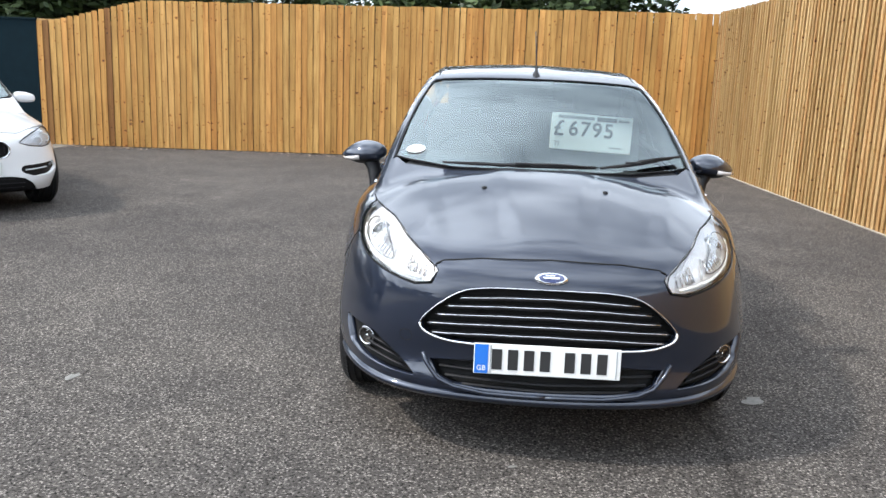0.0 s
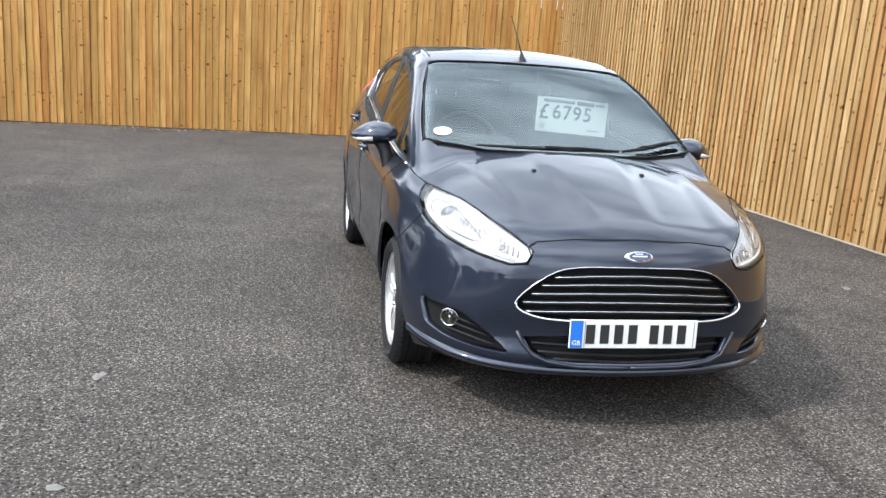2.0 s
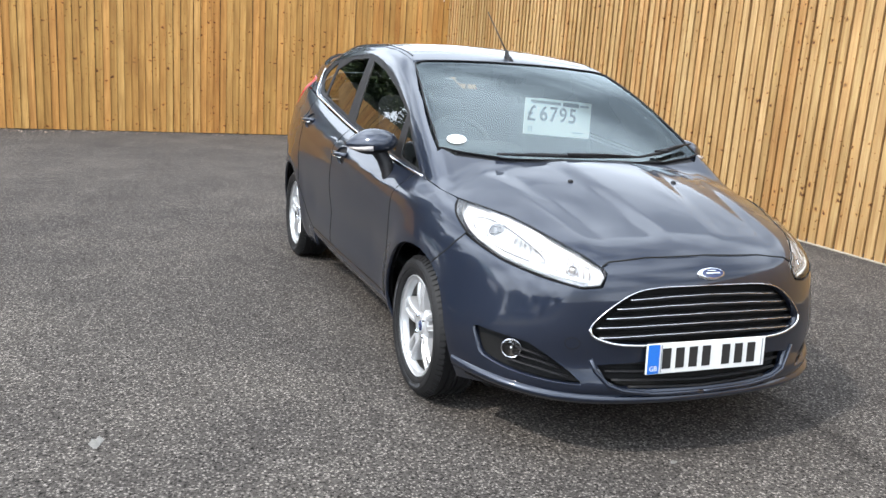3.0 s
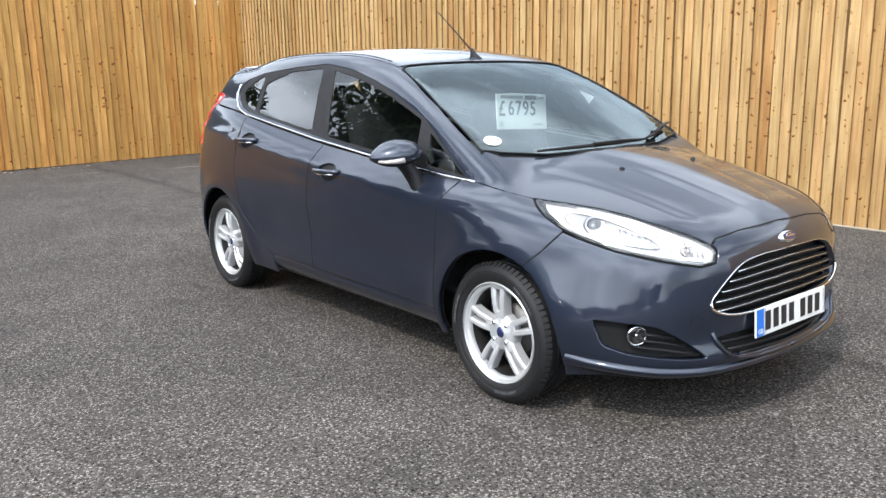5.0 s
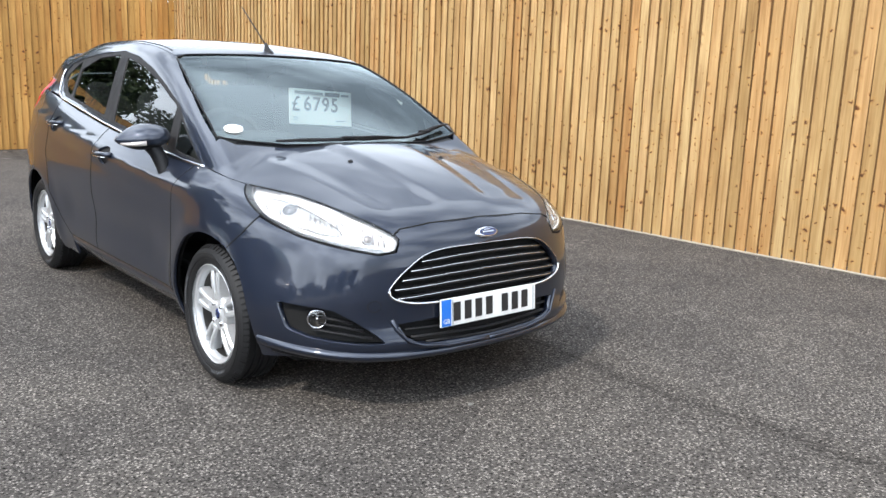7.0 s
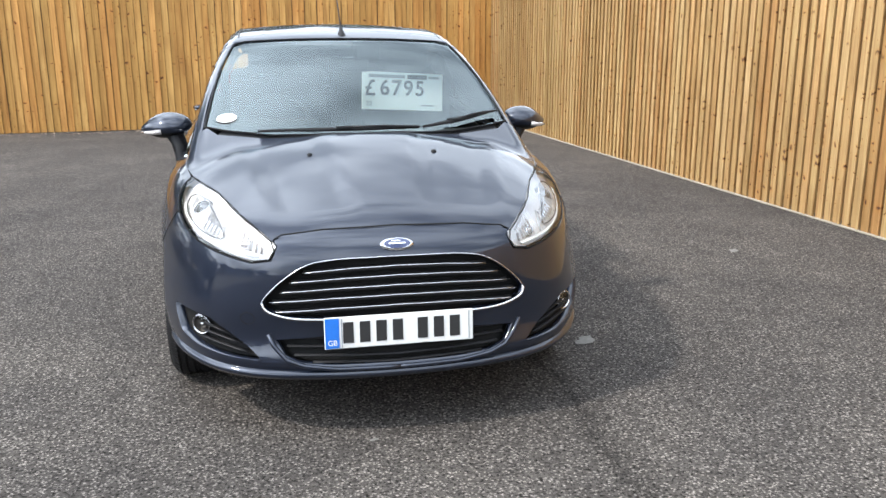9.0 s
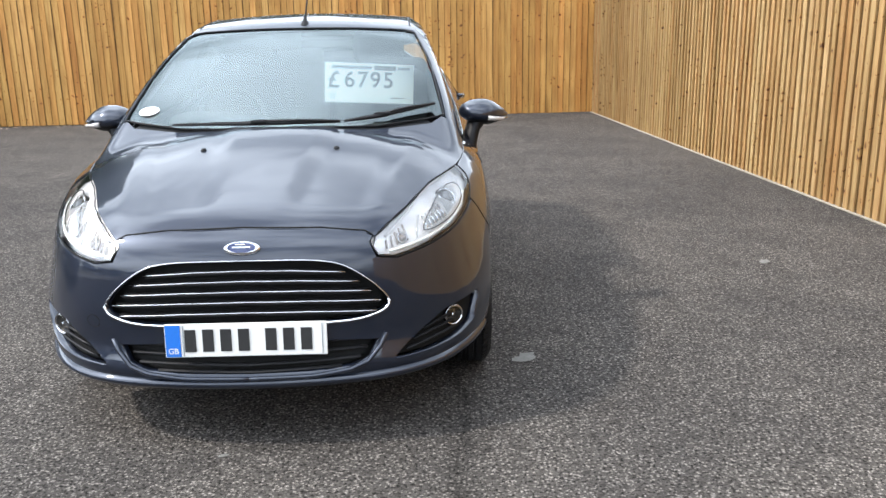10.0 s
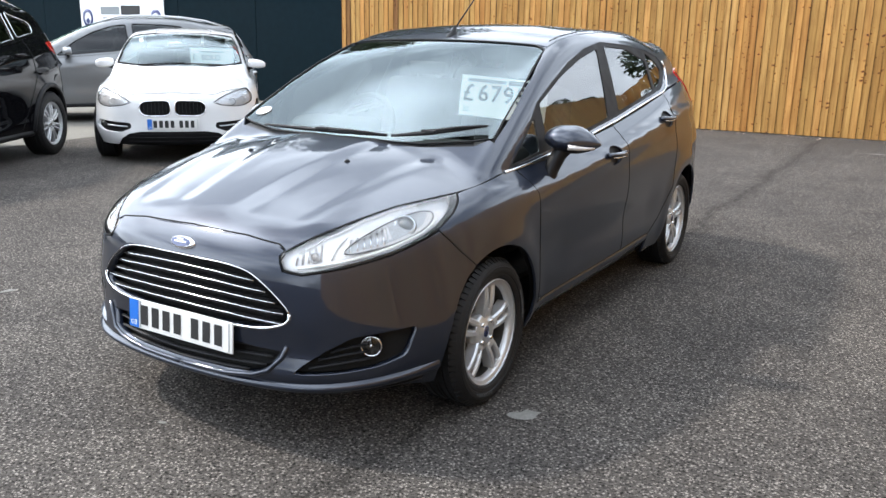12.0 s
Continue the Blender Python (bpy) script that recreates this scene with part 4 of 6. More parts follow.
    for line, n in ((((-.448, 1.716), (-.086, 1.690), (.236, 1.700)), 1), (((.262, 1.705), (.415, 1.765), (.628, 1.890)), 2)):
        q = lay("slant", UP, np.array(line), 0.020)[0]
        fine = [Vector(q[0]).lerp(Vector(q[1]), t / 6) for t in range(6)] + [Vector(q[1]).lerp(Vector(q[2]), t / 6) for t in range(7)]
        wv = tube("wiper", fine, lambda t: 0.005 + 0.004 * math.sin(math.pi * t), SATIN, car, "black windscreen wiper")
        mid = fine[6]
        tube("wiper_arm", [mid + Vector((0, 0, 0.008)), mid.lerp(fine[12], 0.5) + Vector((0, -0.004, 0.010)), fine[12] + Vector((0.010, -0.006, 0.002))], 0.009, SATIN, wv, flat=0.6)
        part("wiper_clip", block((0.07, 0.022, 0.016), mid + Vector((0, 0, 0.006)), 0.005, 2), BLACK, wv)
    # roof
    ze = [(1.80, 1.352), (1.9, 1.376), (2.1, 1.406), (2.4, 1.424), (2.7, 1.423), (3.0, 1.405), (3.3, 1.368), (3.55, 1.322), (3.70, 1.282)]
    pe, _ = lay("side", SKIN, np.array(ze))
    half = [(0, 1.800), (.30, 1.811), (.50, 1.826), (.556, 1.822)] + [(p[0] - g, p[1]) for p in pe[1:]] + [(.40, 3.765), (0, 3.80)]
    roof = panel("roof", "top", SKIN, mirrored(half), GREY_PAINT, car, "dark grey-blue roof")
    for s in (1, -1):
        strip("roof_groove", "top", SKIN, [(s * (p[0] - 0.028), p[1]) for p in pe[1:-1]], 0.005, BLACK, roof, off=-0.001, flat=0.6)
    # lip spoiler over the tailgate
    nx, rows = 25, []
    bm = bmesh.new()
    for j in range(10):
        t = min(1.0, j / 6)
        q = []
        for i in range(nx):
            u = -1 + 2 * i / (nx - 1)
            x = u * (0.545 - 0.02 * t)
            q.append((x, 3.26 + (0.36 + 0.09 * (1 - u * u)) * t))
        p, _ = lay("top", SKIN, np.array(q))
        rise = 0.002 + 0.012 * t * t * (3 - 2 * t)
        back, drop = ((0, 0), (0.010, 0.018), (0.002, 0.034), (-0.10, 0.050))[max(0, j - 6)]
        rows.append([bm.verts.new((a, b + back, c + rise * (1 - 0.5 * abs(q[i][0] / 0.515) ** 8) - drop)) for i, (a, b, c) in enumerate(p)])
    for a, b in zip(rows, rows[1:]):
        for i in range(nx - 1):
            bm.faces.new((a[i], a[i + 1], b[i + 1], b[i]))
    for i in (0, -1):
        bm.faces.new([r[i] for r in rows])
    bmesh.ops.recalc_face_normals(bm, faces=bm.faces[:])
    part("spoiler", bm, GREY_PAINT, car, "painted lip spoiler", True)
    v, f = lathe([(0, 0.050), (0.008, 0.048), (0.014, 0.02), (0.028, 0.0), (0.030, -0.01)], 20, "z")
    an = mesh_ob("aerial", np.array([(a * 0.8, b * 1.6 + c * 0.6, c) for a, b, c in v]) + (0, 1.880, 1.398), f, BLACK, car, "short black roof aerial")
    tube("aerial_rod", [(0, 1.90, 1.43), (0, 2.05, 1.545), (0, 2.19, 1.65)], lambda t: 0.0042 - 0.0015 * t, BLACK, an)
    # flanks
    pw, _ = lay("slant", UP, np.array(edge))
    belt = [(3.70, 1.150), (3.3, 1.112), (3.17, 1.094), (2.73, 1.034), (2.3, .985), (1.86, .945), (1.35, .900), (1.115, .890)]
    frame_out = [(.965, .880), (1.0, .925), (1.045, .975)] + [(p[1] + 0.004, p[2] - 0.004) for p in pw[:-1]] + ze[0:] + belt
    hole = [(1.075, .893), (1.40, .921), (1.86, .962), (2.3, 1.004), (2.73, 1.054), (3.14, 1.101), (3.26, 1.130), (3.345, 1.168), (3.380, 1.208), (3.362, 1.255), (3.30, 1.292), (3.10, 1.331), (2.69, 1.366), (2.39, 1.379), (2.134, 1.349), (1.886, 1.290), (1.653, 1.213), (1.44, 1.131)]
    panes = ([(1.105, .902), (1.365, .930), (1.385, 1.070)],
             [(1.445, .940), (1.86, .974), (2.208, 1.008), (2.305, 1.343), (2.03, 1.296), (1.752, 1.222), (1.465, 1.121)],
             [(2.375, 1.028), (2.73, 1.066), (3.050, 1.102), (3.045, 1.268), (2.76, 1.339), (2.425, 1.355)],
             [(3.098, 1.110), (3.20, 1.130), (3.285, 1.170), (3.315, 1.206), (3.285, 1.240), (3.155, 1.296), (3.088, 1.315)])
    doorf = [(1.122, .882), (1.178, .79), (1.200, .56), (1.216, .316), (2.238, .322), (2.248, .60), (2.235, .81), (2.195, .968), (1.86, .939), (1.35, .893)]
    doorr = [(2.203, .970), (2.243, .81), (2.256, .60), (2.246, .322), (2.70, .326), (2.83, .392), (3.02, .548), (3.088, .77), (3.082, .96), (3.110, 1.078), (2.73, 1.027), (2.3, .979)]
    wing = [(p[1] + 0.003, p[2] - 0.002) for p in pl[9:6:-1]] + [(.85, .858), (.95, .873), (1.03, .884), (1.105, .888), (1.116, .880), (1.172, .79), (1.193, .56), (1.208, .31), (1.208, .205)] + arc(FC, AR, -14, 117, 16) + [(.60, .672)]
    quarter = [(3.118, 1.080), (3.090, .96), (3.096, .77), (3.028, .543), (2.836, .385), (2.70, .318), (2.70, .205)] + arc(RC, AR, 194, -14, 22) + [(3.86, .215), (3.90, .45), (3.88, .70), (3.84, 1.0), (3.70, 1.142), (3.3, 1.104)]
    tail = [(3.60, 1.20), (3.70, 1.215), (3.80, 1.12), (3.87, .96), (3.88, .86), (3.78, .885), (3.72, 1.00), (3.66, 1.10)]
    inner = [(.55, .22), (3.85, .22), (3.80, .98), (3.1, 1.05), (1.2, .86), (.80, .80), (.60, .70)]
    for s in (1, -1):
        panel("side_frame", "side", SKIN, frame_out, GREY_PAINT, car, side=s, holes=(hole,), off=-0.002, lip=0.012)
        panel("window_surround", "side", SKIN, hole, SATIN, car, "black window surround", side=s, holes=[soft(q, 0.016) for q in panes], off=-0.006, lip=0.006)
        for q in panes:
            w = panel("side_window", "side", SKIN, soft(q, 0.016), SIDE_GLASS, car, "clear side window", side=s, off=-0.010, lip=0.004)
            w.visible_shadow = False
        strip("chrome_trim", "side", SKIN, [(1.03, .886), (1.24, .897), (1.86, .950), (2.3, .992), (2.73, 1.041), (3.14, 1.090), (3.26, 1.117), (3.33, 1.143), (3.375, 1.175), (3.396, 1.208), (3.388, 1.235), (3.374, 1.262)], 0.0065, CHROME, car, off=0.003, side=s, label="chrome strip along the waistline", flat=0.8)
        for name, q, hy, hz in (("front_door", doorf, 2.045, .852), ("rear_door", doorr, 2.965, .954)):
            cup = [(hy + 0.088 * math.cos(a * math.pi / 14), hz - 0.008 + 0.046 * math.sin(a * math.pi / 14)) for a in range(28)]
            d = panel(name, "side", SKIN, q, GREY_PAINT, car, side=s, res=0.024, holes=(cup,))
            # Black film instead of body paint: the recess's shade is in the colour.
            panel("handle_cup", "side", SKIN, [(hy + (u - hy) * 1.05, hz + (w - hz) * 1.05) for u, w in cup], SATIN, d, "cup behind the handle, its shade put in as black", side=s, off=-0.016, lip=0)
            px, _ = lay("side", SKIN, np.array([(hy + o, hz + 0.03 * -o) for o in (-0.112, -0.085, -0.04, 0, 0.04, 0.085, 0.112)]))
            bow = np.array([(b, 0, 0) for b in (0.002, 0.016, 0.026, 0.029, 0.026, 0.016, 0.002)])
            hd = tube("handle", (px + bow) * (s, 1, 1), 0.0165, GREY_PAINT, d, "painted pull handle with a chrome insert", flat=0.75)
            tube("insert", (px + bow + (0.006, 0, -0.013))[1:-1] * (s, 1, 1), 0.0042, CHROME, hd)
        panel("front_wing", "side", SKIN, wing, GREY_PAINT, car, side=s)
        for line in (((1.119, .882), (1.175, .79), (1.197, .56), (1.212, .31)), ((2.199, .966), (2.239, .81), (2.252, .60), (2.242, .322)), ((3.114, 1.076), (3.086, .96), (3.092, .77), (3.024, .545), (2.833, .388), (2.70, .322)), ((.667, .604), (.598, .670), (.539, .745)), ((1.212, .314), (1.8, .318), (2.70, .324))):
            strip("shut_line", "side", SKIN, line, 0.0036, VOID, car, off=-0.0015, side=s)
        panel("rear_quarter", "side", SKIN, quarter, GREY_PAINT, car, side=s)
        bm = bmesh.new()
        rows = []
        for y in np.linspace(1.212, 2.698, 14):
            q = lay("side", SKIN, np.array([(y, .309 + .006 * (y - 1.2))]))[0][0]
            rows.append([bm.verts.new((s * (q[0] + a), y, q[2] + b)) for a, b in ((-.012, .004), (-.003, -.001), (-.004, -.020), (-.016, -.050), (-.042, -.082), (-.085, -.104), (-.16, -.108))])
        for a, b in zip(rows, rows[1:]):
            for i in range(6):
                bm.faces.new((a[i], a[i + 1], b[i + 1], b[i]))
        bmesh.ops.recalc_face_normals(bm, faces=bm.faces[:])
        if sum(f.normal.x * s for f in bm.faces) < 0:
            bmesh.ops.reverse_faces(bm, faces=bm.faces[:])
        part("sill", bm, GREY_PAINT, car, "", True)
        panel("tail_light", "side", SKIN, soft(tail, 0.03), RED_LENS, car, "red tail light", side=s, off=0.006)
        # Added near-black shell inside the flank, so the door gaps show as shade.
        panel("inner_flank", "side", LOW, inner, VOID, car, side=s, off=-0.03, lip=0, holes=[arc(FC, AR, 0, 350, 30), arc(RC, AR, 0, 350, 30)])
        for c in (FC, RC):
            arch_liner(car, c, AR, s)
            make_wheel(car, (s * 0.735, c[0], 0.290), s, 0.290, 0.208, 0.195, 5, BADGE_BLUE)
        # lamps
        hl = panel("headlight", "wrap", LOW, lamp, LENS, car, "clear headlight with bright reflectors", side=s, lip=0.0, off=0.0)
        hl.visible_shadow = False
        strip("seal", "wrap", SKIN, lamp, 0.0024, VOID, hl, closed=True, side=s)
        panel("reflector", "wrap", LOW, lamp, REFLECTOR, hl, "pale silver lamp housing", side=s, off=-0.024, lip=-0.022)
        # curved dividers, brow and running light
        strip("brow", "wrap", LOW, wr((31, .700), (37, .742), (45, .778), (54, .804), (63, .815)), 0.005, REFLECTOR, hl, off=-0.020, side=s)
        strip("running_light", "wrap", LOW, wr((31, .656), (41, .679), (51, .708), (60, .742), (65, .772)), 0.0055, CARD, hl, off=-0.014, side=s)
        strip("bezel", "wrap", LOW, rounded(wr((39.5, .694), (43, .735), (51, .778), (61, .803), (66, .800), (63.5, .768), (59, .742), (50, .712)), 2), 0.0024, STEEL, hl, off=-0.013, closed=True, side=s)
        panel("lamp_housing", "wrap", LOW, wr((40.5, .698), (44, .734), (51, .772), (60, .797), (64, .793), (61.5, .765), (57, .744), (50, .718)), ALLOY, hl, "silver lamp housing", side=s, off=-0.022, lip=0)
        strip("divider", "wrap", LOW, wr((38.0, .684), (39.0, .712), (41.5, .745)), 0.0034, ALLOY, hl, off=-0.012, side=s)
        for k in range(6):
            a = 42.0 + 1.55 * k
            strip("flute", "wrap", LOW, wr((a, .700 + .0032 * k), (a + .4, .738 + .0052 * k)), 0.0042, CHROME, hl, off=-0.017, side=s)
        strip("main_beam_edge", "wrap", LOW, soft(wr((41.2, .699), (50.6, .716), (51.2, .768), (45, .742), (42, .735)), 0.01), 0.0022, ALLOY, hl, off=-0.013, side=s, closed=True)
        for k in range(5):
            strip("rib", "wrap", LOW, wr((30.6 + 1.3 * k, .664 + .004 * k), (30.8 + 1.3 * k, .690 + .009 * k)), 0.0036, AMBER_LENS, hl, off=-0.017, side=s)
        for a, z, r, nm in ((56.6, .766, 0.029, "projector"), (34.6, .690, 0.014, "indicator_bulb")):
            p, n = lay("wrap", LOW, np.array(wr((a, z))), -0.026 if nm == "projector" else -0.019)
            p = p[0]
            turn = Vector((0, -1, 0)).rotation_difference(Vector((0.40, -0.85, 0.26)) + 1.5 * Vector(n[0])).to_matrix()
            dome = [(0.0, 0.016), (r * 0.35, 0.0145), (r * 0.65, 0.010), (r * 0.88, 0.003), (r, -0.008)]
            ring = [(r, -0.004), (r * 1.05, 0.007), (r * 1.18, 0.009), (r * 1.30, 0.002), (r * 1.36, -0.014)]
            # ring_shadow: an added dark steel ring drawn as shade round the lamp ring.
            for name, prof, mt in ((nm, dome, LAMP_GLASS if nm == "projector" else AMBER_LENS), ("lamp_ring", ring, CHROME), ("ring_shadow", [(r * 1.34, 0.000), (r * 1.44, -0.002), (r * 1.46, -0.014)], STEEL)):
                v, f = lathe(prof, 32, "y")
                vv = [turn @ Vector((x, -y, w)) + Vector(p) for x, y, w in v]
                mesh_ob(name, np.array([tuple(q) for q in vv]) * (s, 1, 1), f, mt, hl)
        pk = panel("fog_pocket", "wrap", LOW, pocket, VOID, car, "black slatted fog lamp recess", side=s, off=-0.035, lip=0)
        for line in (((33, .322), (40, .340), (47, .352)), ((35, .350), (40, .366), (45.5, .376)), ((37.5, .378), (41, .392), (45, .400))):
            strip("slat", "wrap", LOW, wr(*line), 0.006, BLACK, pk, off=-0.014, side=s, flat=0.6)
        p, _ = lay("wrap", LOW, np.array(wr((45.8, .392))), -0.012)
        tn = Matrix.Rotation(radians(30 * s), 3, "Z")
        at = Vector(p[0] * (s, 1, 1))
        for name, prof, mt in (("bowl", [(0.0, -0.022), (0.012, -0.020), (0.024, -0.012), (0.032, 0.0)], STEEL), ("bulb_shield", [(0.0, 0.002), (0.007, 0.001), (0.009, -0.004), (0.008, -0.018)], CHROME), ("fog_ring", [(0.0315, 0.000), (0.0332, 0.005), (0.0362, 0.004), (0.0375, -0.002), (0.0385, -0.03)], DULL_CHROME)):
            v, f = lathe(prof, 32, "y")
            mesh_ob(name, [tn @ Vector((a, -b, c)) + at for a, b, c in v], f, mt, pk)
        v, f = lathe([(0.0, 0.005), (0.018, 0.0035), (0.032, -0.001)], 28, "y")
        fog = mesh_ob("fog_lamp", [tn @ Vector((a, -b, c)) + at for a, b, c in v], f, LENS, pk, "round clear fog lamp in a chrome ring")
        fog.visible_shadow = False
        make_mirror(car, s)
    half = [(0, 1.26), (.45, 1.24), (.62, 1.12), (.73, .95), (.76, .6), (.74, .23), (0, .23)]
    rear = mirrored([(0, 1.235), (.42, 1.21), (.52, 1.10), (.50, 1.04), (0, 1.03)])
    panel("tailgate", "back", SKIN, mirrored(half), GREY_PAINT, car, holes=(rear,))
    panel("rear_window", "back", UP, rear, SIDE_GLASS, car, "clear rear window", off=-0.002, lip=0.004).visible_shadow = False
    part("underbody", block((1.42, 3.3, 0.16), (0, 2.0, 0.27), 0.03, 2), VOID, car, "dark underbody")
    # cabin
    part("dashboard", block((1.34, 0.46, 0.16), (0, 1.26, 0.86), 0.06, 4), TRIM, car, "dark dashboard", True)
    part("instrument_hood", block((0.40, 0.24, 0.10), (-0.36, 1.38, 0.955), 0.04, 4), TRIM, car, "", True)
    rim = [Vector((-0.36 + 0.18 * math.cos(t / 36 * 2 * math.pi), 1.60 + 0.18 * math.sin(t / 36 * 2 * math.pi) * 0.45, 0.93 + 0.18 * math.sin(t / 36 * 2 * math.pi) * 0.9)) for t in range(36)]
    sw = tube("steering_wheel", rim, 0.015, TRIM, car, "dark steering wheel", closed=True, up=(0, -0.9, 0.45))
    part("wheel_boss", block((0.16, 0.06, 0.13), (-0.36, 1.575, 0.92), 0.03, 3), TRIM, sw, "", True)
    part("cabin_floor", block((1.36, 2.5, 0.05), (0, 2.3, 0.36), 0.01, 1), TRIM, car)
    panel("headliner", "top", UP, mirrored([(0, 1.88), (.48, 1.90), (.52, 2.4), (.50, 3.2), (.42, 3.6), (0, 3.65)]), HEADLINER, car, "pale headliner", off=-0.035, lip=0)
    part("rear_view_mirror", block((0.23, 0.035, 0.065), (0.0, 1.66, 1.245), 0.018, 3), BLACK, car, "black rear-view mirror", True)
    make_seat(car, (-0.36, 1.80, 0.52))
    make_seat(car, (0.36, 1.62, 0.52))
    make_seat(car, (-0.32, 2.62, 0.55), 0.62)
    make_seat(car, (0.32, 2.62, 0.55), 0.62)
    return car


def make_mirror(car, s):
    """Door mirror: painted shell over a black base and arm, clear indicator in its edge."""
    bm = bmesh.new()
    bmesh.ops.create_uvsphere(bm, u_segments=36, v_segments=20, radius=1)
    for v in bm.verts:
        x, y, z = v.co
        y = min(y, 0.42)
        k = 1 - 0.50 * max(0, x) ** 2
        v.co = (x * 0.118, y * 0.098 * k + 0.022 * x, (z * 0.066 * k if z > 0 else z * 0.052 * k) + 0.010 * (1 - x))
    top, low = bm.copy(), bm
    for b, keep in ((top, 1), (low, -1)):
        bmesh.ops.bisect_plane(b, geom=b.verts[:] + b.edges[:] + b.faces[:], plane_co=(0, 0, -0.012), plane_no=(0, 0, 1), clear_inner=keep > 0, clear_outer=keep < 0)
        bmesh.ops.transform(b, matrix=Matrix.Translation((0.872 * s, 1.432, 0.968)) @ Matrix.Diagonal((s, 1, 1, 1)), verts=b.verts)
        if s < 0:
            bmesh.ops.reverse_faces(b, faces=b.faces[:])
    shell = part("door_mirror", top, GREY_PAINT, car, "painted door mirror on a black base", True)
    part("mirror_base", low, BLACK, shell, "black mirror base", True)
    ind = [Vector((s * (0.872 + a), 1.432 + b, 0.968 + c)) for a, b, c in ((0.015, -0.090, -0.006), (0.05, -0.080, -0.010), (0.082, -0.060, -0.012), (0.106, -0.024, -0.012))]
    tube("indicator", ind, lambda t: 0.013 - 0.007 * t, AMBER_LENS, shell, "clear indicator")
    rows = []
    bm = bmesh.new()
    for t, (x, y, z, w, d) in enumerate(((0.812, 1.345, 0.805, 0.020, 0.030), (0.805, 1.365, 0.85, 0.032, 0.045), (0.815, 1.395, 0.90, 0.036, 0.052), (0.840, 1.42, 0.945, 0.045, 0.055))):
        rows.append([bm.verts.new((s * (x + w * math.cos(a)), y + d * math.sin(a), z)) for a in [k / 10 * 2 * math.pi for k in range(10)]])
    for a, b in zip(rows, rows[1:]):
        for i in range(10):
            bm.faces.new((a[i], a[(i + 1) % 10], b[(i + 1) % 10], b[i]))
    bmesh.ops.recalc_face_normals(bm, faces=bm.faces[:])
    part("mirror_arm", bm, BLACK, shell, "black mirror arm", True)
    g = bmesh.new()
    bmesh.ops.create_circle(g, cap_ends=True, segments=28, radius=1)
    bmesh.ops.transform(g, matrix=Matrix.Translation((0.875 * s, 1.4755, 0.975)) @ Matrix.Rotation(radians(-90), 4, "X") @ Matrix.Diagonal((0.095, 0.048, 1, 1)), verts=g.verts)
    part("mirror_glass", g, CHROME, shell)


hatch = make_hatch()


def make_card():
    m = Matrix.Translation((0.318, 1.845, 1.100)) @ Matrix.Rotation(radians(7.5), 4, "Z") @ Matrix.Rotation(radians(3.2), 4, "Y") @ Matrix.Rotation(radians(-6), 4, "X")
    card = part("price_card", block((0.455, 0.006, 0.200), (0, 0, 0), 0.0028, 2), CARD, None)
    tagged(card, "white price card with grey figures propped on the passenger seat", "price card")
    card.matrix_basis = m
    up = Matrix.Rotation(radians(90), 4, "X")
    text_part("\u00a3", 0.118, Matrix.Translation((-0.215, -0.0045, -0.025)) @ up, INK, card, "pound_sign", 0.001)
    for i, digit in enumerate("6795"):
        text_part(digit, 0.112, Matrix.Translation((-0.130 + 0.066 * i, -0.0050, -0.020)) @ up, FIGURE_GREY, card, "price_figure", 0.0016)
    text_part("22", 0.034, Matrix.Translation((-0.205, -0.0045, -0.080)) @ up, CARD_GREY, card, "small_figures")
    part("bar", block((0.20, 0.001, 0.016), (-0.09, -0.0042, 0.078), 0, 1), CARD_GREY, card)
    part("bar", block((0.11, 0.001, 0.022), (0.08, -0.0042, 0.078), 0, 1), INK, card)
    part("bar", block((0.06, 0.001, 0.012), (0.175, -0.0042, 0.077), 0, 1), CARD_GREY, card)
    part("bar", block((0.07, 0.001, 0.006), (0.14, -0.0042, -0.072), 0, 1), CARD_GREY, card)


make_card()


# ---- the other cars ----
class Saloon(Hatch):
    """Long-bonneted hatchback with a low roof."""
    plan = Spline([0.3, 0.6, 0.9, 1.4, 2.2, 3.0, 3.6, 3.95, 4.3], [0.83, 0.868, 0.878, 0.870, 0.875, 0.88, 0.876, 0.85, 0.78])
    crown = Spline([0.02, 0.10, 0.25, 0.5, 0.8, 1.1, 1.35, 1.7, 2.3, 3.0, 3.7, 4.3], [0.735, 0.765, 0.825, 0.885, 0.935, 0.97, 0.99, 1.01, 1.05, 1.10, 1.15, 1.17])
    nose = Spline([0.15, 0.21, 0.27, 0.35, 0.45, 0.55, 0.65, 0.72, 0.80], [0.12, 0.06, 0.02, 0.01, 0.015, 0.012, 0.02, 0.045, 0.09])
    tail = Spline([0.15, 0.3, 0.5, 0.65, 0.85, 1.0, 1.2], [4.22, 4.30, 4.325, 4.31, 4.27, 4.24, 4.18])
    roof = Spline([1.0, 1.25, 1.5, 1.75, 1.98, 2.15, 2.4, 2.7, 3.1, 3.5, 3.9, 4.08, 4.2], [0.84, 0.985, 1.125, 1.245, 1.325, 1.362, 1.388, 1.396, 1.38, 1.345, 1.29, 1.25, 1.11])
    lean = Spline([0.85, 1.0, 1.2, 1.35, 1.5], [0.80, 0.752, 0.68, 0.615, 0.54])
    cabin = Spline([1.1, 1.4, 2.0, 2.6, 3.1, 3.6, 3.9, 4.2], [-0.03, -0.012, 0.003, 0.006, -0.004, -0.03, -0.07, -0.14])
    axles = (0.79, 3.48)
    corner = 1.35


def clear_of(ob):
    ob.visible_shadow = False
    return ob


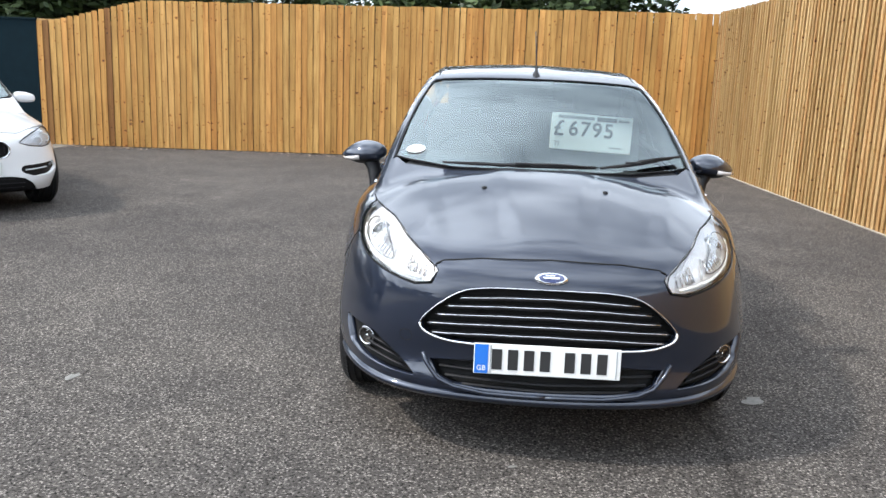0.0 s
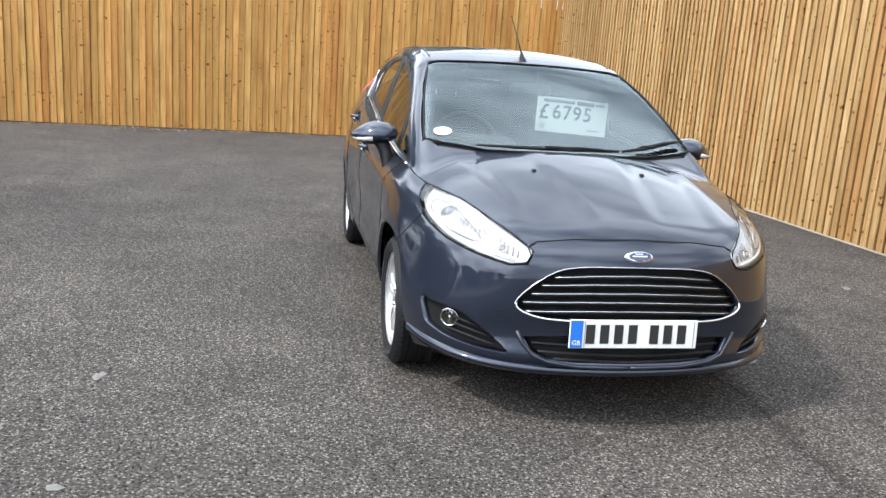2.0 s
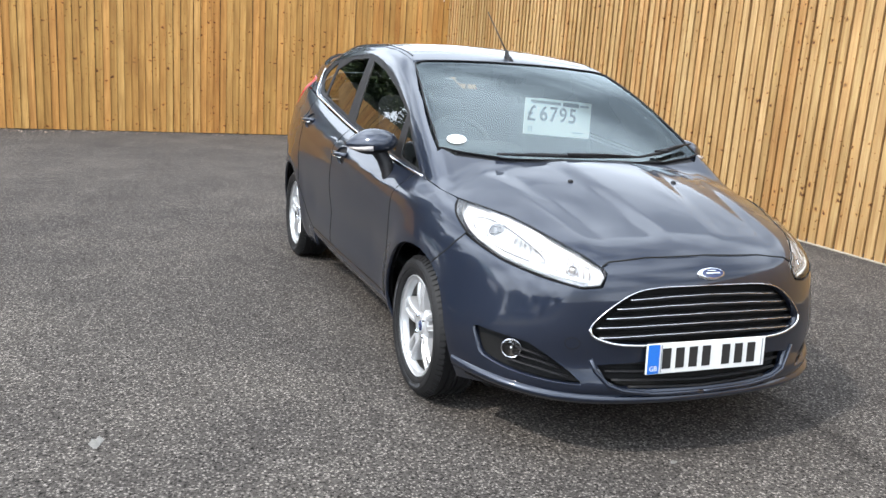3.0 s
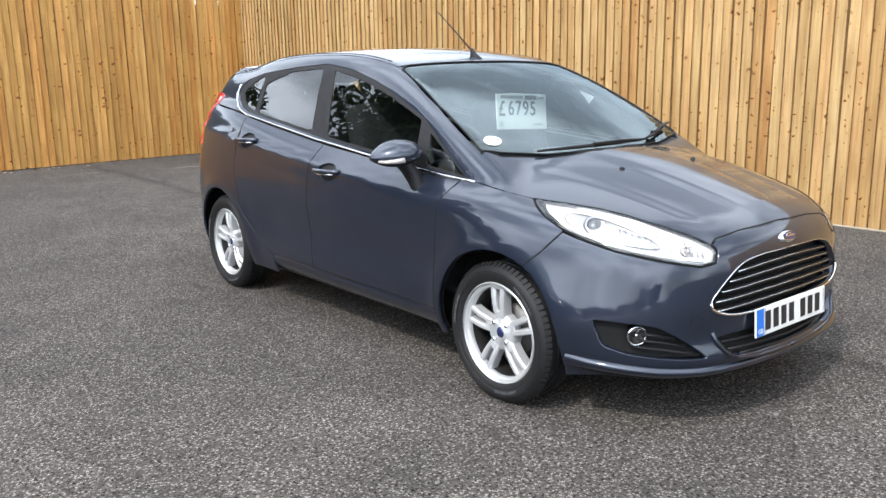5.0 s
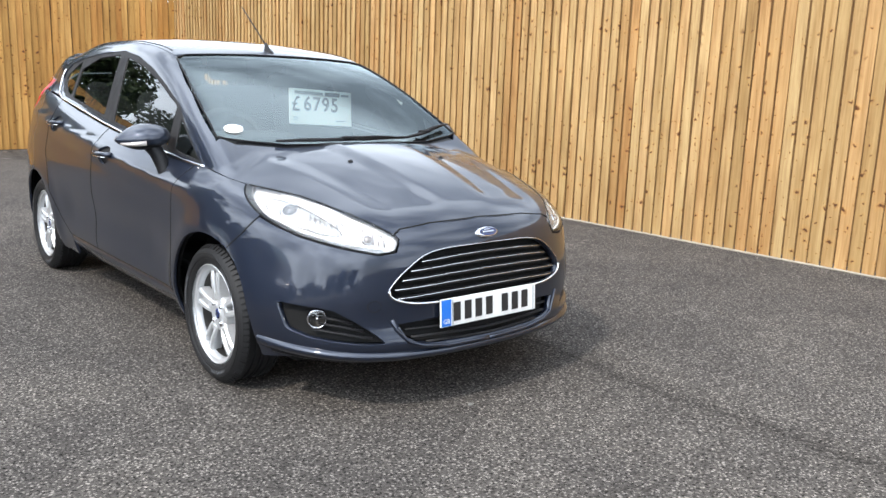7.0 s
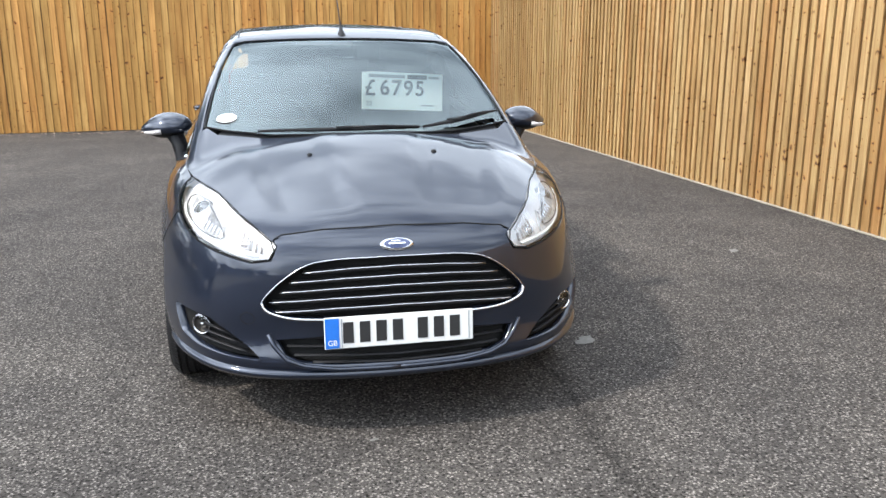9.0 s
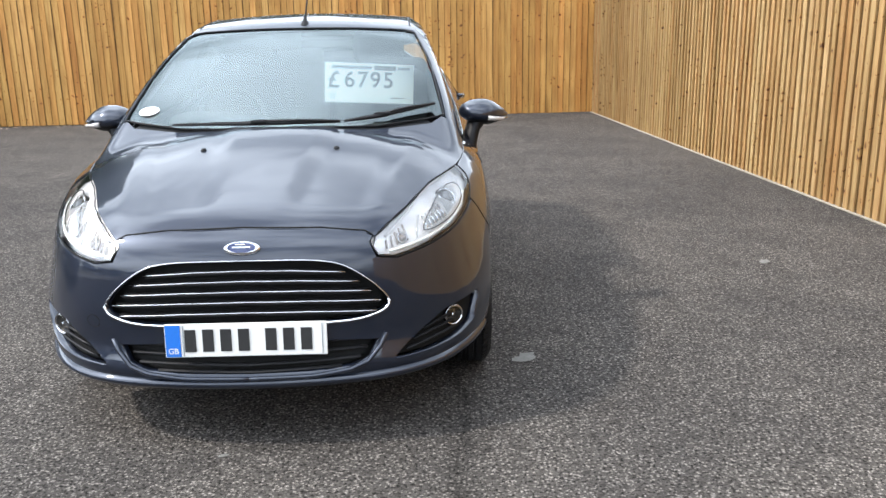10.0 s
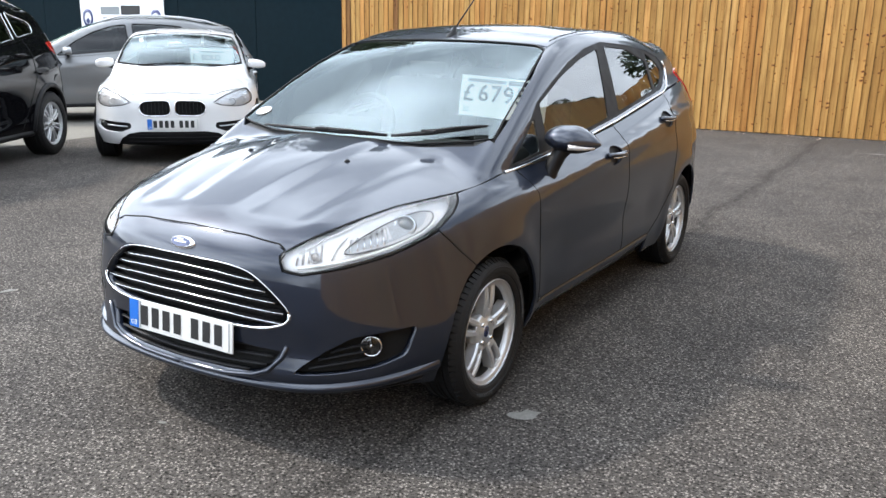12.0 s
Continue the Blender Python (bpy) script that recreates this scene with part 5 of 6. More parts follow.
def make_white_car(m):
    S = Saloon()
    sk, lo, up = S.skin, S.lower, S.upper
    car = empty("car", m, label="white hatchback with twin rounded grilles and a sold card", category="car")
    fc, rc, ar = (0.79, 0.30), (3.48, 0.30), 0.345

    def wq(y, z):
        p, _ = lay("side", sk, np.array([(y, z)]))
        return math.degrees(math.atan2(p[0][0], 0.9 - p[0][1])) * DEG, z
    lamp = wr((26.5, .648), (31, .690), (37, .722), (45, .748), (56, .765), (66, .764), (67, .690), (64, .640), (52, .606), (42, .600), (32, .618))
    kidney = soft(wr((1.6, .650), (1.6, .545), (4.0, .515), (16.5, .512), (20.6, .540), (21.4, .615), (18.5, .664), (4.5, .672)), 0.03)
    fogs = soft(wr((27, .440), (55, .462), (57, .395), (48, .345), (34, .338), (26.5, .385)), 0.03)
    low = mirrored(wr((0, .372), (22, .370), (30, .335), (36, .270), (40, .212), (0, .205)))
    half = wr((0, .742), (20, .732)) + wr((26, .712)) + lamp[:1] + lamp[-1:5:-1] + [wq(*q) for q in arc(fc, ar, 112, 196, 8)] + wr((50, .205), (38.5, .208), (34, .270), (28.5, .328), (21, .350), (0, .350))
    neg = lambda q: [(-u, v) for u, v in q]
    bumper = panel("front_bumper", "wrap", sk, mirrored(half), WHITE_PAINT, car, "white painted front bumper", holes=(kidney, neg(kidney), fogs, neg(fogs)), lip=0.03, res=0.045)
    panel("lower_intake", "wrap", lo, low, BLACK, bumper, "black lower intake", off=-0.022, lip=-0.01)
    for z in (.245, .285, .325):
        strip("slat", "wrap", lo, wr((-29, z), (0, z), (29, z)), 0.006, BLACK, bumper, off=-0.012, flat=0.6)
    # Added near-black shell behind the nose, standing for shade in the openings.
    panel("chassis", "wrap", lo, mirrored(wr((0, .68), (30, .62), (62, .62), (60, .25), (0, .25))), VOID, car, off=-0.06, lip=0, res=0.06)
    bon = [(0, .655), (.25, .655), (.42, .672), (.50, .76), (.58, .86), (.68, 1.00), (.755, 1.18), (.77, 1.75), (.77, 2.02), (.72, 2.10), (.64, 2.06), (.35, 1.95), (0, 1.92)]
    panel("bonnet", "slant", sk, mirrored(bon), WHITE_PAINT, car, res=0.05)
    edge = [(.700, 2.14), (.655, 2.62), (.612, 2.86), (.575, 2.99)]
    scr = [(0, 1.945), (.42, 1.99), (.63, 2.085)] + edge + [(.5, 3.025), (.3, 3.03), (0, 3.03)]
    clear_of(panel("windscreen", "slant", up, mirrored(scr), GLASS, car, off=-0.003, lip=0.004, res=0.06))
    strip("screen_seal", "slant", up, mirrored(scr), 0.008, BLACK, car, closed=True)
    ze = [(1.985, 1.315), (2.15, 1.352), (2.4, 1.378), (2.7, 1.385), (3.1, 1.372), (3.5, 1.332), (3.9, 1.27), (4.05, 1.235)]
    pe, _ = lay("side", sk, np.array(ze))
    panel("roof", "top", sk, mirrored([(0, 1.995), (.3, 2.0), (.5, 2.005)] + [(p[0] - 0.003, p[1]) for p in pe] + [(.4, 4.1), (0, 4.12)]), WHITE_PAINT, car, res=0.07)
    pw, _ = lay("slant", up, np.array(edge))
    belt = [(4.05, 1.10), (3.6, 1.06), (3.2, 1.03), (2.5, .985), (1.8, .94), (1.35, .915)]
    frame_out = [(1.24, .915), (1.30, .96)] + [(p[1] + 0.004, p[2] - 0.004) for p in pw[:-1]] + ze + belt
    hole = [(1.50, .94), (2.5, 1.01), (3.2, 1.055), (3.6, 1.09), (3.68, 1.16), (3.5, 1.27), (3.1, 1.335), (2.7, 1.348), (2.35, 1.335), (2.1, 1.285), (1.85, 1.18)]
    flank = [(.64, .80), (1.0, .865), (1.24, .905), (1.8, .932), (2.5, .977), (3.2, 1.022), (3.6, 1.052), (4.05, 1.092), (4.20, .90), (4.24, .5), (4.2, .21)] + arc(rc, ar, -14, 194, 16) + [(3.1, .205), (1.2, .205)] + arc(fc, ar, -14, 112, 12) + [(.60, .66), (.57, .72), (.60, .77)]
    for s in (1, -1):
        k = panel("kidney_grille", "wrap", lo, kidney, VOID, car, "black rounded grille with upright bars", side=s, off=-0.03, lip=0)
        strip("surround", "wrap", lo, kidney, 0.006, CHROME, k, closed=True, side=s)
        for a in range(7):
            u = 4.0 + 2.4 * a
            strip("bar", "wrap", lo, wr((u, .520), (u, .662)), 0.004, BLACK, k, off=-0.006, side=s)
        fg = panel("fog_grille", "wrap", lo, fogs, BLACK, car, "black fog lamp grille", side=s, off=-0.03, lip=0)
        strip("trim_bar", "wrap", lo, wr((29.5, .400), (44, .412)), 0.007, ALLOY, fg, off=-0.008, side=s)
        p, _ = lay("wrap", lo, np.array(wr((48.5, .418))), -0.012)
        v, f = lathe([(0, 0.012), (0.028, 0.006), (0.034, -0.004)], 20, "y")
        mesh_ob("fog_lamp", (np.array(v) * (0.8, -0.8, 0.8) + p[0]) * (s, 1, 1), f, STEEL, fg)
        hl = clear_of(panel("headlight", "wrap", lo, lamp, LENS, car, "grey-tinted headlight", side=s, lip=0))
        panel("lamp_surround", "wrap", lo, wr((20, .735), (30, .765), (50, .81), (68, .81), (68, .70), (40, .63), (24, .66)), WHITE_PAINT, car, side=s, off=-0.010, holes=(lamp,), lip=0)
        strip("seal", "wrap", sk, lamp, 0.004, VOID, hl, closed=True, side=s)
        panel("reflector", "wrap", lo, lamp, LAMP_SILVER, hl, side=s, off=-0.014, lip=-0.012)
        for a, z in ((40, .652), (51, .668)):
            p, _ = lay("wrap", lo, np.array(wr((a, z))), -0.010)
            ring = [(p[0] + (0.034 * math.cos(t / 20 * 2 * math.pi), -0.006, 0.034 * math.sin(t / 20 * 2 * math.pi))) * (s, 1, 1) for t in range(20)]
            tube("lamp_ring", ring, 0.007, ALLOY, hl, closed=True, up=(0, 1, 0))
        panel("side_frame", "side", sk, frame_out, WHITE_PAINT, car, side=s, holes=(hole,), res=0.06)
        clear_of(panel("side_window", "side", sk, hole, DARK_GLASS, car, "dark side window", side=s, off=-0.008, lip=0.004, res=0.08))
        fl = panel("flank", "side", sk, flank, WHITE_PAINT, car, side=s, res=0.05)
        for line in (((1.42, .90), (1.36, .6), (1.34, .25)), ((2.45, .97), (2.48, .6), (2.46, .25))):
            strip("door_gap", "side", sk, line, 0.003, VOID, fl, side=s)
        for y, z in ((2.25, .86), (3.15, .90)):
            p, _ = lay("side", sk, np.array([(y - .1, z), (y, z), (y + .1, z)]))
            tube("handle", (p + ((.005, 0, 0), (.03, 0, 0), (.005, 0, 0))) * (s, 1, 1), 0.014, WHITE_PAINT, fl)
        for c in (fc, rc):
            arch_liner(car, c, ar, s, 0.74)
            make_wheel(car, (s * 0.76, c[0], 0.305), s, 0.305, 0.215, 0.205, 5)
        simple_mirror(car, s, (0.88, 1.62, 0.985), WHITE_PAINT)
    v, f = lathe([(0, 0.010), (0.034, 0.006), (0.038, 0.0)], 24, "y")
    mesh_ob("badge", np.array(v) * (1, -1, 1) + (0, 0.055, .695), f, CHROME, car, "round badge")
    make_plate(car, pose(0, -0.004, 0.43))
    panel("tailgate", "back", sk, mirrored([(0, 1.2), (.45, 1.18), (.72, .95), (.76, .5), (.74, .23), (0, .23)]), WHITE_PAINT, car, res=0.08)
    part("underbody", block((1.45, 3.5, 0.16), (0, 2.2, 0.27), 0.03, 2), VOID, car)
    part("dashboard", block((1.36, 0.5, 0.16), (0, 1.55, 0.86), 0.06, 3), TRIM, car, "", True)
    part("cabin_floor", block((1.36, 2.5, 0.05), (0, 2.6, 0.36), 0.01, 1), TRIM, car)
    make_seat(car, (-0.36, 2.05, 0.48))
    make_seat(car, (0.36, 2.05, 0.48))
    make_seat(car, (0, 2.95, 0.50), 1.25)
    for x0, x1 in ((-.50, .05), (.05, .55)):
        q = lay("slant", up, np.array([(x0, 1.985), ((x0 + x1) / 2, 1.985), (x1, 2.0)]), 0.02)[0]
        tube("wiper", q, 0.008, BLACK, car)
    return car


def simple_mirror(car, s, at, mat):
    """Squarish mirror shell that narrows outward, flat at the back, on a short dark arm."""
    bm = bmesh.new()
    bmesh.ops.create_uvsphere(bm, u_segments=28, v_segments=16, radius=1)
    for v in bm.verts:
        x, y, z = (math.copysign(abs(q) ** 0.62, q) for q in v.co)
        out = x * s
        k = 1 - 0.20 * max(0, out)
        v.co = (x * 0.108, min(y, 0.4) * 0.080 * k + 0.015 * out, z * (0.060 if z > 0 else 0.050) * k - 0.010 * out)
    bmesh.ops.translate(bm, vec=(at[0] * s, at[1], at[2]), verts=bm.verts)
    o = part("door_mirror", bm, mat, car, "", True)
    tube("mirror_arm", [(s * (at[0] - 0.16), at[1] - 0.02, at[2] - 0.08), (s * (at[0] - 0.05), at[1], at[2] - 0.03)], 0.022, BLACK, o)


def make_suv(m, mat, label, k=(1.05, 1.12, 1.16), cladding=False, rails=ALLOY):
    """A tall estate with roof bars: the hatch's skin drawn out to its size."""
    car = empty("car", m, label=label, category="car")
    kx, ky, kz = k
    kv = np.array(k)

    def sheet(name, kind, outline, mt, lab="", s=1, f=SKIN, **kw):
        o = panel(name, kind, f, outline, mt, car, lab, side=s, res=0.06, **kw)
        o.scale = k
        return o
    belt = [(3.70, 1.150), (3.3, 1.105), (2.73, 1.034), (2.3, .985), (1.86, .945), (1.35, .900), (1.115, .890)]
    edge = [(.676, 1.832), (.632, 2.30), (.592, 2.58), (.558, 2.795)]
    pw, _ = lay("slant", UP, np.array(edge))
    ze = [(1.80, 1.352), (1.9, 1.376), (2.1, 1.406), (2.4, 1.424), (2.7, 1.423), (3.0, 1.405), (3.3, 1.368), (3.55, 1.322), (3.70, 1.282)]
    pe, _ = lay("side", SKIN, np.array(ze))
    frame_out = [(1.03, .890), (1.060, .955)] + [(p[1] + 0.004, p[2] - 0.004) for p in pw[:-1]] + ze + belt
    panes = ([(1.26, .925), (2.215, 1.005), (2.180, 1.352), (1.98, 1.320), (1.73, 1.235), (1.50, 1.110)],
             [(2.300, 1.012), (2.985, 1.085), (2.945, 1.335), (2.65, 1.355), (2.265, 1.360)],
             [(3.065, 1.100), (3.42, 1.14), (3.46, 1.20), (3.40, 1.245), (3.020, 1.320)])
    flank = [(.742, .836), (1.03, .884), (1.35, .894), (1.86, .939), (2.3, .979), (2.73, 1.027), (3.3, 1.098), (3.70, 1.142), (3.84, 1.0), (3.88, .7), (3.90, .45), (3.86, .23)] + arc(RC, AR, -9, 189, 18) + [(1.2, .225)] + arc(FC, AR, -9, 117, 14) + [(.542, .748), (.66, .800)]
    for s in (1, -1):
        sheet("side_frame", "side", frame_out, mat, s=s, holes=[soft(q, 0.03) for q in panes])
        for q in panes:
            clear_of(sheet("side_window", "side", soft(q, 0.03), DARK_GLASS, "tinted side window", s, off=-0.008, lip=0.004))
            o = strip("window_trim", "side", SKIN, soft(q, 0.03), 0.006, rails if rails is CHROME else BLACK, car, closed=True, side=s)
            o.scale = k
        fl = sheet("flank", "side", flank, mat, s=s)
        for line in (((1.15, .87), (1.20, .56), (1.21, .25)), ((2.20, .965), (2.25, .6), (2.24, .25)), ((3.09, 1.07), (3.09, .75), (2.75, .30))):
            strip("door_gap", "side", SKIN, line, 0.004, VOID, fl, side=s)
        for y, z in ((2.02, .87), (2.90, .95)):
            p, _ = lay("side", SKIN, np.array([(y - .1, z), (y, z), (y + .1, z)]))
            tube("handle", (p + ((.005, 0, 0), (.03, 0, 0), (.005, 0, 0))) * (s, 1, 1), 0.014, mat, fl)
        for c in (FC, RC):
            o = strip("arch_moulding", "side", SKIN, arc(c, AR + 0.02, -8, 188, 24), 0.024, BLACK, fl, side=s)
            arch_liner(car, c, AR, s, 0.735, k)
            make_wheel(car, (s * 0.765 * kx, c[0] * ky, 0.345), s, 0.345, 0.232, 0.225, 7)
        strip("sill_moulding", "side", SKIN, [(1.2, .245), (2.0, .25), (2.95, .245)], 0.030, BLACK, fl, side=s, off=-0.008)
        sheet("tail_light", "side", soft([(3.52, 1.050), (3.66, 1.065), (3.80, 1.00), (3.84, .91), (3.70, .925), (3.58, .97)], 0.03), RED_LENS, "red tail light", s, off=0.006)
        pr = np.array([(p[0] - 0.06, p[1], p[2] + 0.055) for p in pe[1:-1]])
        pr[0, 2] -= 0.03
        pr[-1, 2] -= 0.03
        tube("roof_bar", pr * kv * (s, 1, 1), 0.016, rails, car)
        simple_mirror(car, s, (0.90 * kx, 1.42 * ky, 0.985 * kz), mat)
        hl = sheet("headlight", "wrap", wr((27.3, .680), (33.5, .742), (47.8, .796), (66, .828), (70, .790), (60, .729), (40.5, .664), (28.2, .650)), REFLECTOR, "", s, off=0.003)
    half = wr((0, .744), (26, .716), (27.0, .675), (31.8, .636), (51.2, .689), (64.0, .744)) + [wrapq(*q) for q in arc(FC, AR, 117, 190, 8)] + wr((50, .225), (0, .225))
    sheet("front_bumper", "wrap", mirrored(half), mat)
    sheet("grille", "wrap", mirrored(wr((0, .655), (24, .63), (24, .50), (0, .49))), BLACK, "black grille", off=0.004)
    sheet("bonnet", "slant", mirrored([(0, .640), (.26, .641), (.425, .651), (.537, .822), (.624, 1.096), (.722, 1.32), (.742, 1.605), (.742, 1.70), (.665, 1.815), (.62, 1.745), (.40, 1.665), (0, 1.622)]), mat)
    clear_of(sheet("windscreen", "slant", mirrored([(0, 1.655), (.40, 1.70), (.60, 1.782)] + edge + [(.50, 2.838), (.30, 2.834), (0, 2.826)]), GLASS, f=UP, off=-0.003, lip=0.004))
    sheet("roof", "top", mirrored([(0, 1.800), (.30, 1.811), (.556, 1.822)] + [(p[0] - .003, p[1]) for p in pe[1:]] + [(.40, 3.765), (0, 3.80)]), mat)
    sheet("tailgate", "back", mirrored([(0, 1.26), (.45, 1.24), (.62, 1.12), (.73, .95), (.76, .6), (.74, .25), (0, .25)]), mat)
    sheet("rear_window", "back", mirrored([(0, 1.235), (.42, 1.21), (.54, 1.10), (.52, 1.02), (0, 1.01)]), DARK_GLASS, f=UP, off=0.006)
    part("underbody", block((1.45 * kx, 3.4 * ky, 0.2), (0, 2.05 * ky, 0.34), 0.03, 2), VOID, car)
    part("dashboard", block((1.3 * kx, 0.46, 0.16), (0, 1.26 * ky, 0.86 * kz), 0.06, 3), TRIM, car, "", True)
    part("cabin_floor", block((1.36 * kx, 2.5 * ky, 0.05), (0, 2.3 * ky, 0.42), 0.01, 1), TRIM, car)
    for x, y in ((-.36, 1.75), (.36, 1.75), (-.32, 2.6), (.32, 2.6)):
        make_seat(car, (x, y * ky, 0.62))
    return car


WHITE_AT = pose(-4.70, 4.14, 0, 0, 0, 43.8)
white = make_white_car(WHITE_AT)
black = make_suv(pose(-5.22, 0.24, 0, 0, 0, 31.1), BLACK_PAINT, "glossy black tall estate car with silver alloy wheels", rails=CHROME)
grey = make_suv(pose(-10.45, 5.22, 0, 0, 0, -35.9), SILVER_PAINT, "silver-grey tall estate car with roof bars", (1.03, 1.06, 1.06))
far_car = make_suv(pose(-13.6, 4.6, 0, 0, 0, 150), SILVER_PAINT, "silver hatchback behind the black estate car", (1.02, 1.0, 1.06), rails=BLACK)


def make_sold_card():
    card = part("sold_card", block((0.52, 0.006, 0.23), (0, 0, 0), 0.0028, 2), CARD)
    tagged(card, "white sold card behind the white car's windscreen", "price card")
    card.matrix_basis = WHITE_AT @ Matrix.Translation((0.34, 1.93, 1.045)) @ Matrix.Rotation(radians(-8), 4, "X")
    up = Matrix.Rotation(radians(90), 4, "X")
    text_part("\u00a3", 0.092, Matrix.Translation((-0.235, -0.0045, -0.02)) @ up, CARD_GREY, card, "price_sign")
    text_part("SOLD", 0.092, Matrix.Translation((-0.13, -0.0045, -0.03)) @ up, INK, card, "sold_lettering", 0.001)
    part("bar", block((0.30, 0.001, 0.012), (0, -0.0042, 0.07), 0, 1), CARD_GREY, card)


make_sold_card()


def make_sign():
    d = math.atan2(CORNER[1] - LEFT_END[1], CORNER[0] - LEFT_END[0])
    at = Vector((-13.25, 10.84 + math.tan(d) * (-13.25 + 7.68), 1.20)) + Vector((math.sin(d), -math.cos(d), 0)) * 0.035
    sign = part("sign_board", block((2.45, 0.02, 1.0), (0, 0, 0.5), 0.004, 1), SIGN_WHITE)
    tagged(sign, "white dealer sign board with navy emblems on the green wall", "sign")
    sign.matrix_basis = Matrix.Translation(at) @ Matrix.Rotation(d, 4, "Z")
    for x, w, z, h, mt in ((-0.32, 0.55, 0.52, 0.16, CARD_GREY), (0.28, 0.55, 0.53, 0.19, INK), (0, 1.1, 0.36, 0.035, CARD_GREY), (0, 0.9, 0.27, 0.07, CARD_GREY), (0, 1.2, 0.16, 0.06, CARD_GREY), (0, 1.25, 0.05, 0.03, CARD_GREY)):
        part("bar", block((w, 0.004, h), (x, -0.012, z), 0.001, 1), mt, sign)
    for x in (-1.0, 1.0):
        v, f = lathe([(0.10, 0.004), (0.155, 0.004), (0.155, -0.002)], 32, "y")
        mesh_ob("emblem", np.array(v) * (1, -1, 1.25) + (x, -0.013, 0.36), f, SIGN_NAVY, sign, "navy ring emblem")
        part("emblem_peak", block((0.10, 0.003, 0.10), (x, -0.013, 0.30), 0.0, 1, Matrix.Rotation(radians(45), 4, "Y")), SIGN_NAVY, sign)


make_sign()


# ---- trees ----
def leaf_cloud(rnd, centres, count, size):
    verts, faces = [], []
    for i in range(count):
        c, r = rnd.choice(centres)
        d = Vector((rnd.gauss(0, 1), rnd.gauss(0, 1), rnd.gauss(0, 1))).normalized()
        p = Vector(c) + d * r * rnd.random() ** 0.4
        u = Vector((rnd.gauss(0, 1), rnd.gauss(0, 1), rnd.gauss(0, 0.6))).normalized()
        w = u.cross(Vector((rnd.gauss(0, 1), rnd.gauss(0, 1), rnd.gauss(0, 1)))).normalized()
        s = size * rnd.uniform(0.6, 1.3)
        k = len(verts)
        verts += [p - u * s, p + w * s * 0.45, p + u * s, p - w * s * 0.45]
        faces.append((k, k + 1, k + 2, k + 3))
    return verts, faces


def make_tree(seed, high, spread, count, m, label):
    rnd = random.Random(seed)
    t = empty("tree", m, label=label, category="tree", group="trees beyond the fences")
    pts = [Vector((rnd.uniform(-.1, .1) * i, rnd.uniform(-.1, .1) * i, high * 0.75 * i / 5)) for i in range(6)]
    tube("trunk", pts, lambda q: 0.16 * high / 7 * (1 - 0.75 * q), BARK, t)
    centres = []
    for i in range(16):
        z = rnd.uniform(0.22, 0.95)
        a = i * 2.4 + rnd.uniform(-.4, .4)
        r = spread * (0.35 + 0.65 * math.sin(min(1.0, (1.05 - z) * 1.5) * math.pi / 2)) * rnd.uniform(0.55, 1.0)
        tip = Vector((r * math.cos(a), r * math.sin(a), z * high))
        base = pts[0].lerp(pts[-1], max(0.15, min(1, z - 0.15)))
        tube("limb", [base, base.lerp(tip, 0.5) + Vector((0, 0, 0.15)), tip], lambda q: 0.05 * high / 7 * (1 - 0.8 * q), BARK, t, n=5)
        for f in (0.55, 1.0):
            centres.append((base.lerp(tip, f), spread * rnd.uniform(0.22, 0.40)))
    centres.append((Vector((0, 0, high * 0.95)), spread * 0.3))
    v, f = leaf_cloud(rnd, centres, count, 0.105)
    tagged(mesh_ob("crown", v, f, LEAF, t, "crown of small dark green leaves", smooth=False), kind="stuff")
    return t


tree_a = make_tree(3, 6.4, 2.3, 15000, pose(-11.5, 14.2, 0), "broad dark green tree beyond the timber fence")
tree_b = make_tree(8, 5.6, 2.0, 15000, pose(-9.3, 13.8, 0, 0, 0, 40), "bushy dark green tree beyond the timber fence")
for src, x, y, a, k in ((tree_a, -7.9, 15.2, 20, 1.12), (tree_b, -5.6, 13.6, 120, 0.84), (tree_b, -3.6, 13.9, 220, 0.80), (tree_a, -1.9, 14.4, 200, 0.72), (tree_b, -0.2, 13.8, 60, 0.82), (tree_b, 1.5, 14.0, 300, 0.84), (tree_a, -13.4, 15.0, 130, 1.08), (tree_a, -16.0, 14.4, 75, 1.0), (tree_b, -20.5, 13.6, 10, 1.1), (tree_b, 6.6, 15.5, 80, 0.72),
                        (tree_a, -19.0, -3.0, 150, 0.50), (tree_b, -21.0, 1.5, 20, 0.62), (tree_b, -20.0, -6.0, 300, 0.52), (tree_a, -18.0, -9.0, 250, 0.46), (tree_b, -15.5, -12.0, 100, 0.56), (tree_a, -12.5, -14.5, 10, 0.45)):
    o = copy_thing(src, pose(x, y, 0, 0, 0, a))
    # the low growth on the open side stands broad and unbroken
    o.scale = (k * 1.15, k * 1.15, k * (0.62 if -8.5 < x < -5 else 1.0)) if y > 5 else (k * 2.3, k * 2.3, k * 0.62)


# the two at the far corner are full grown
for o in (tree_a, tree_b):
    o.scale = (1.25, 1.25, 1.75)


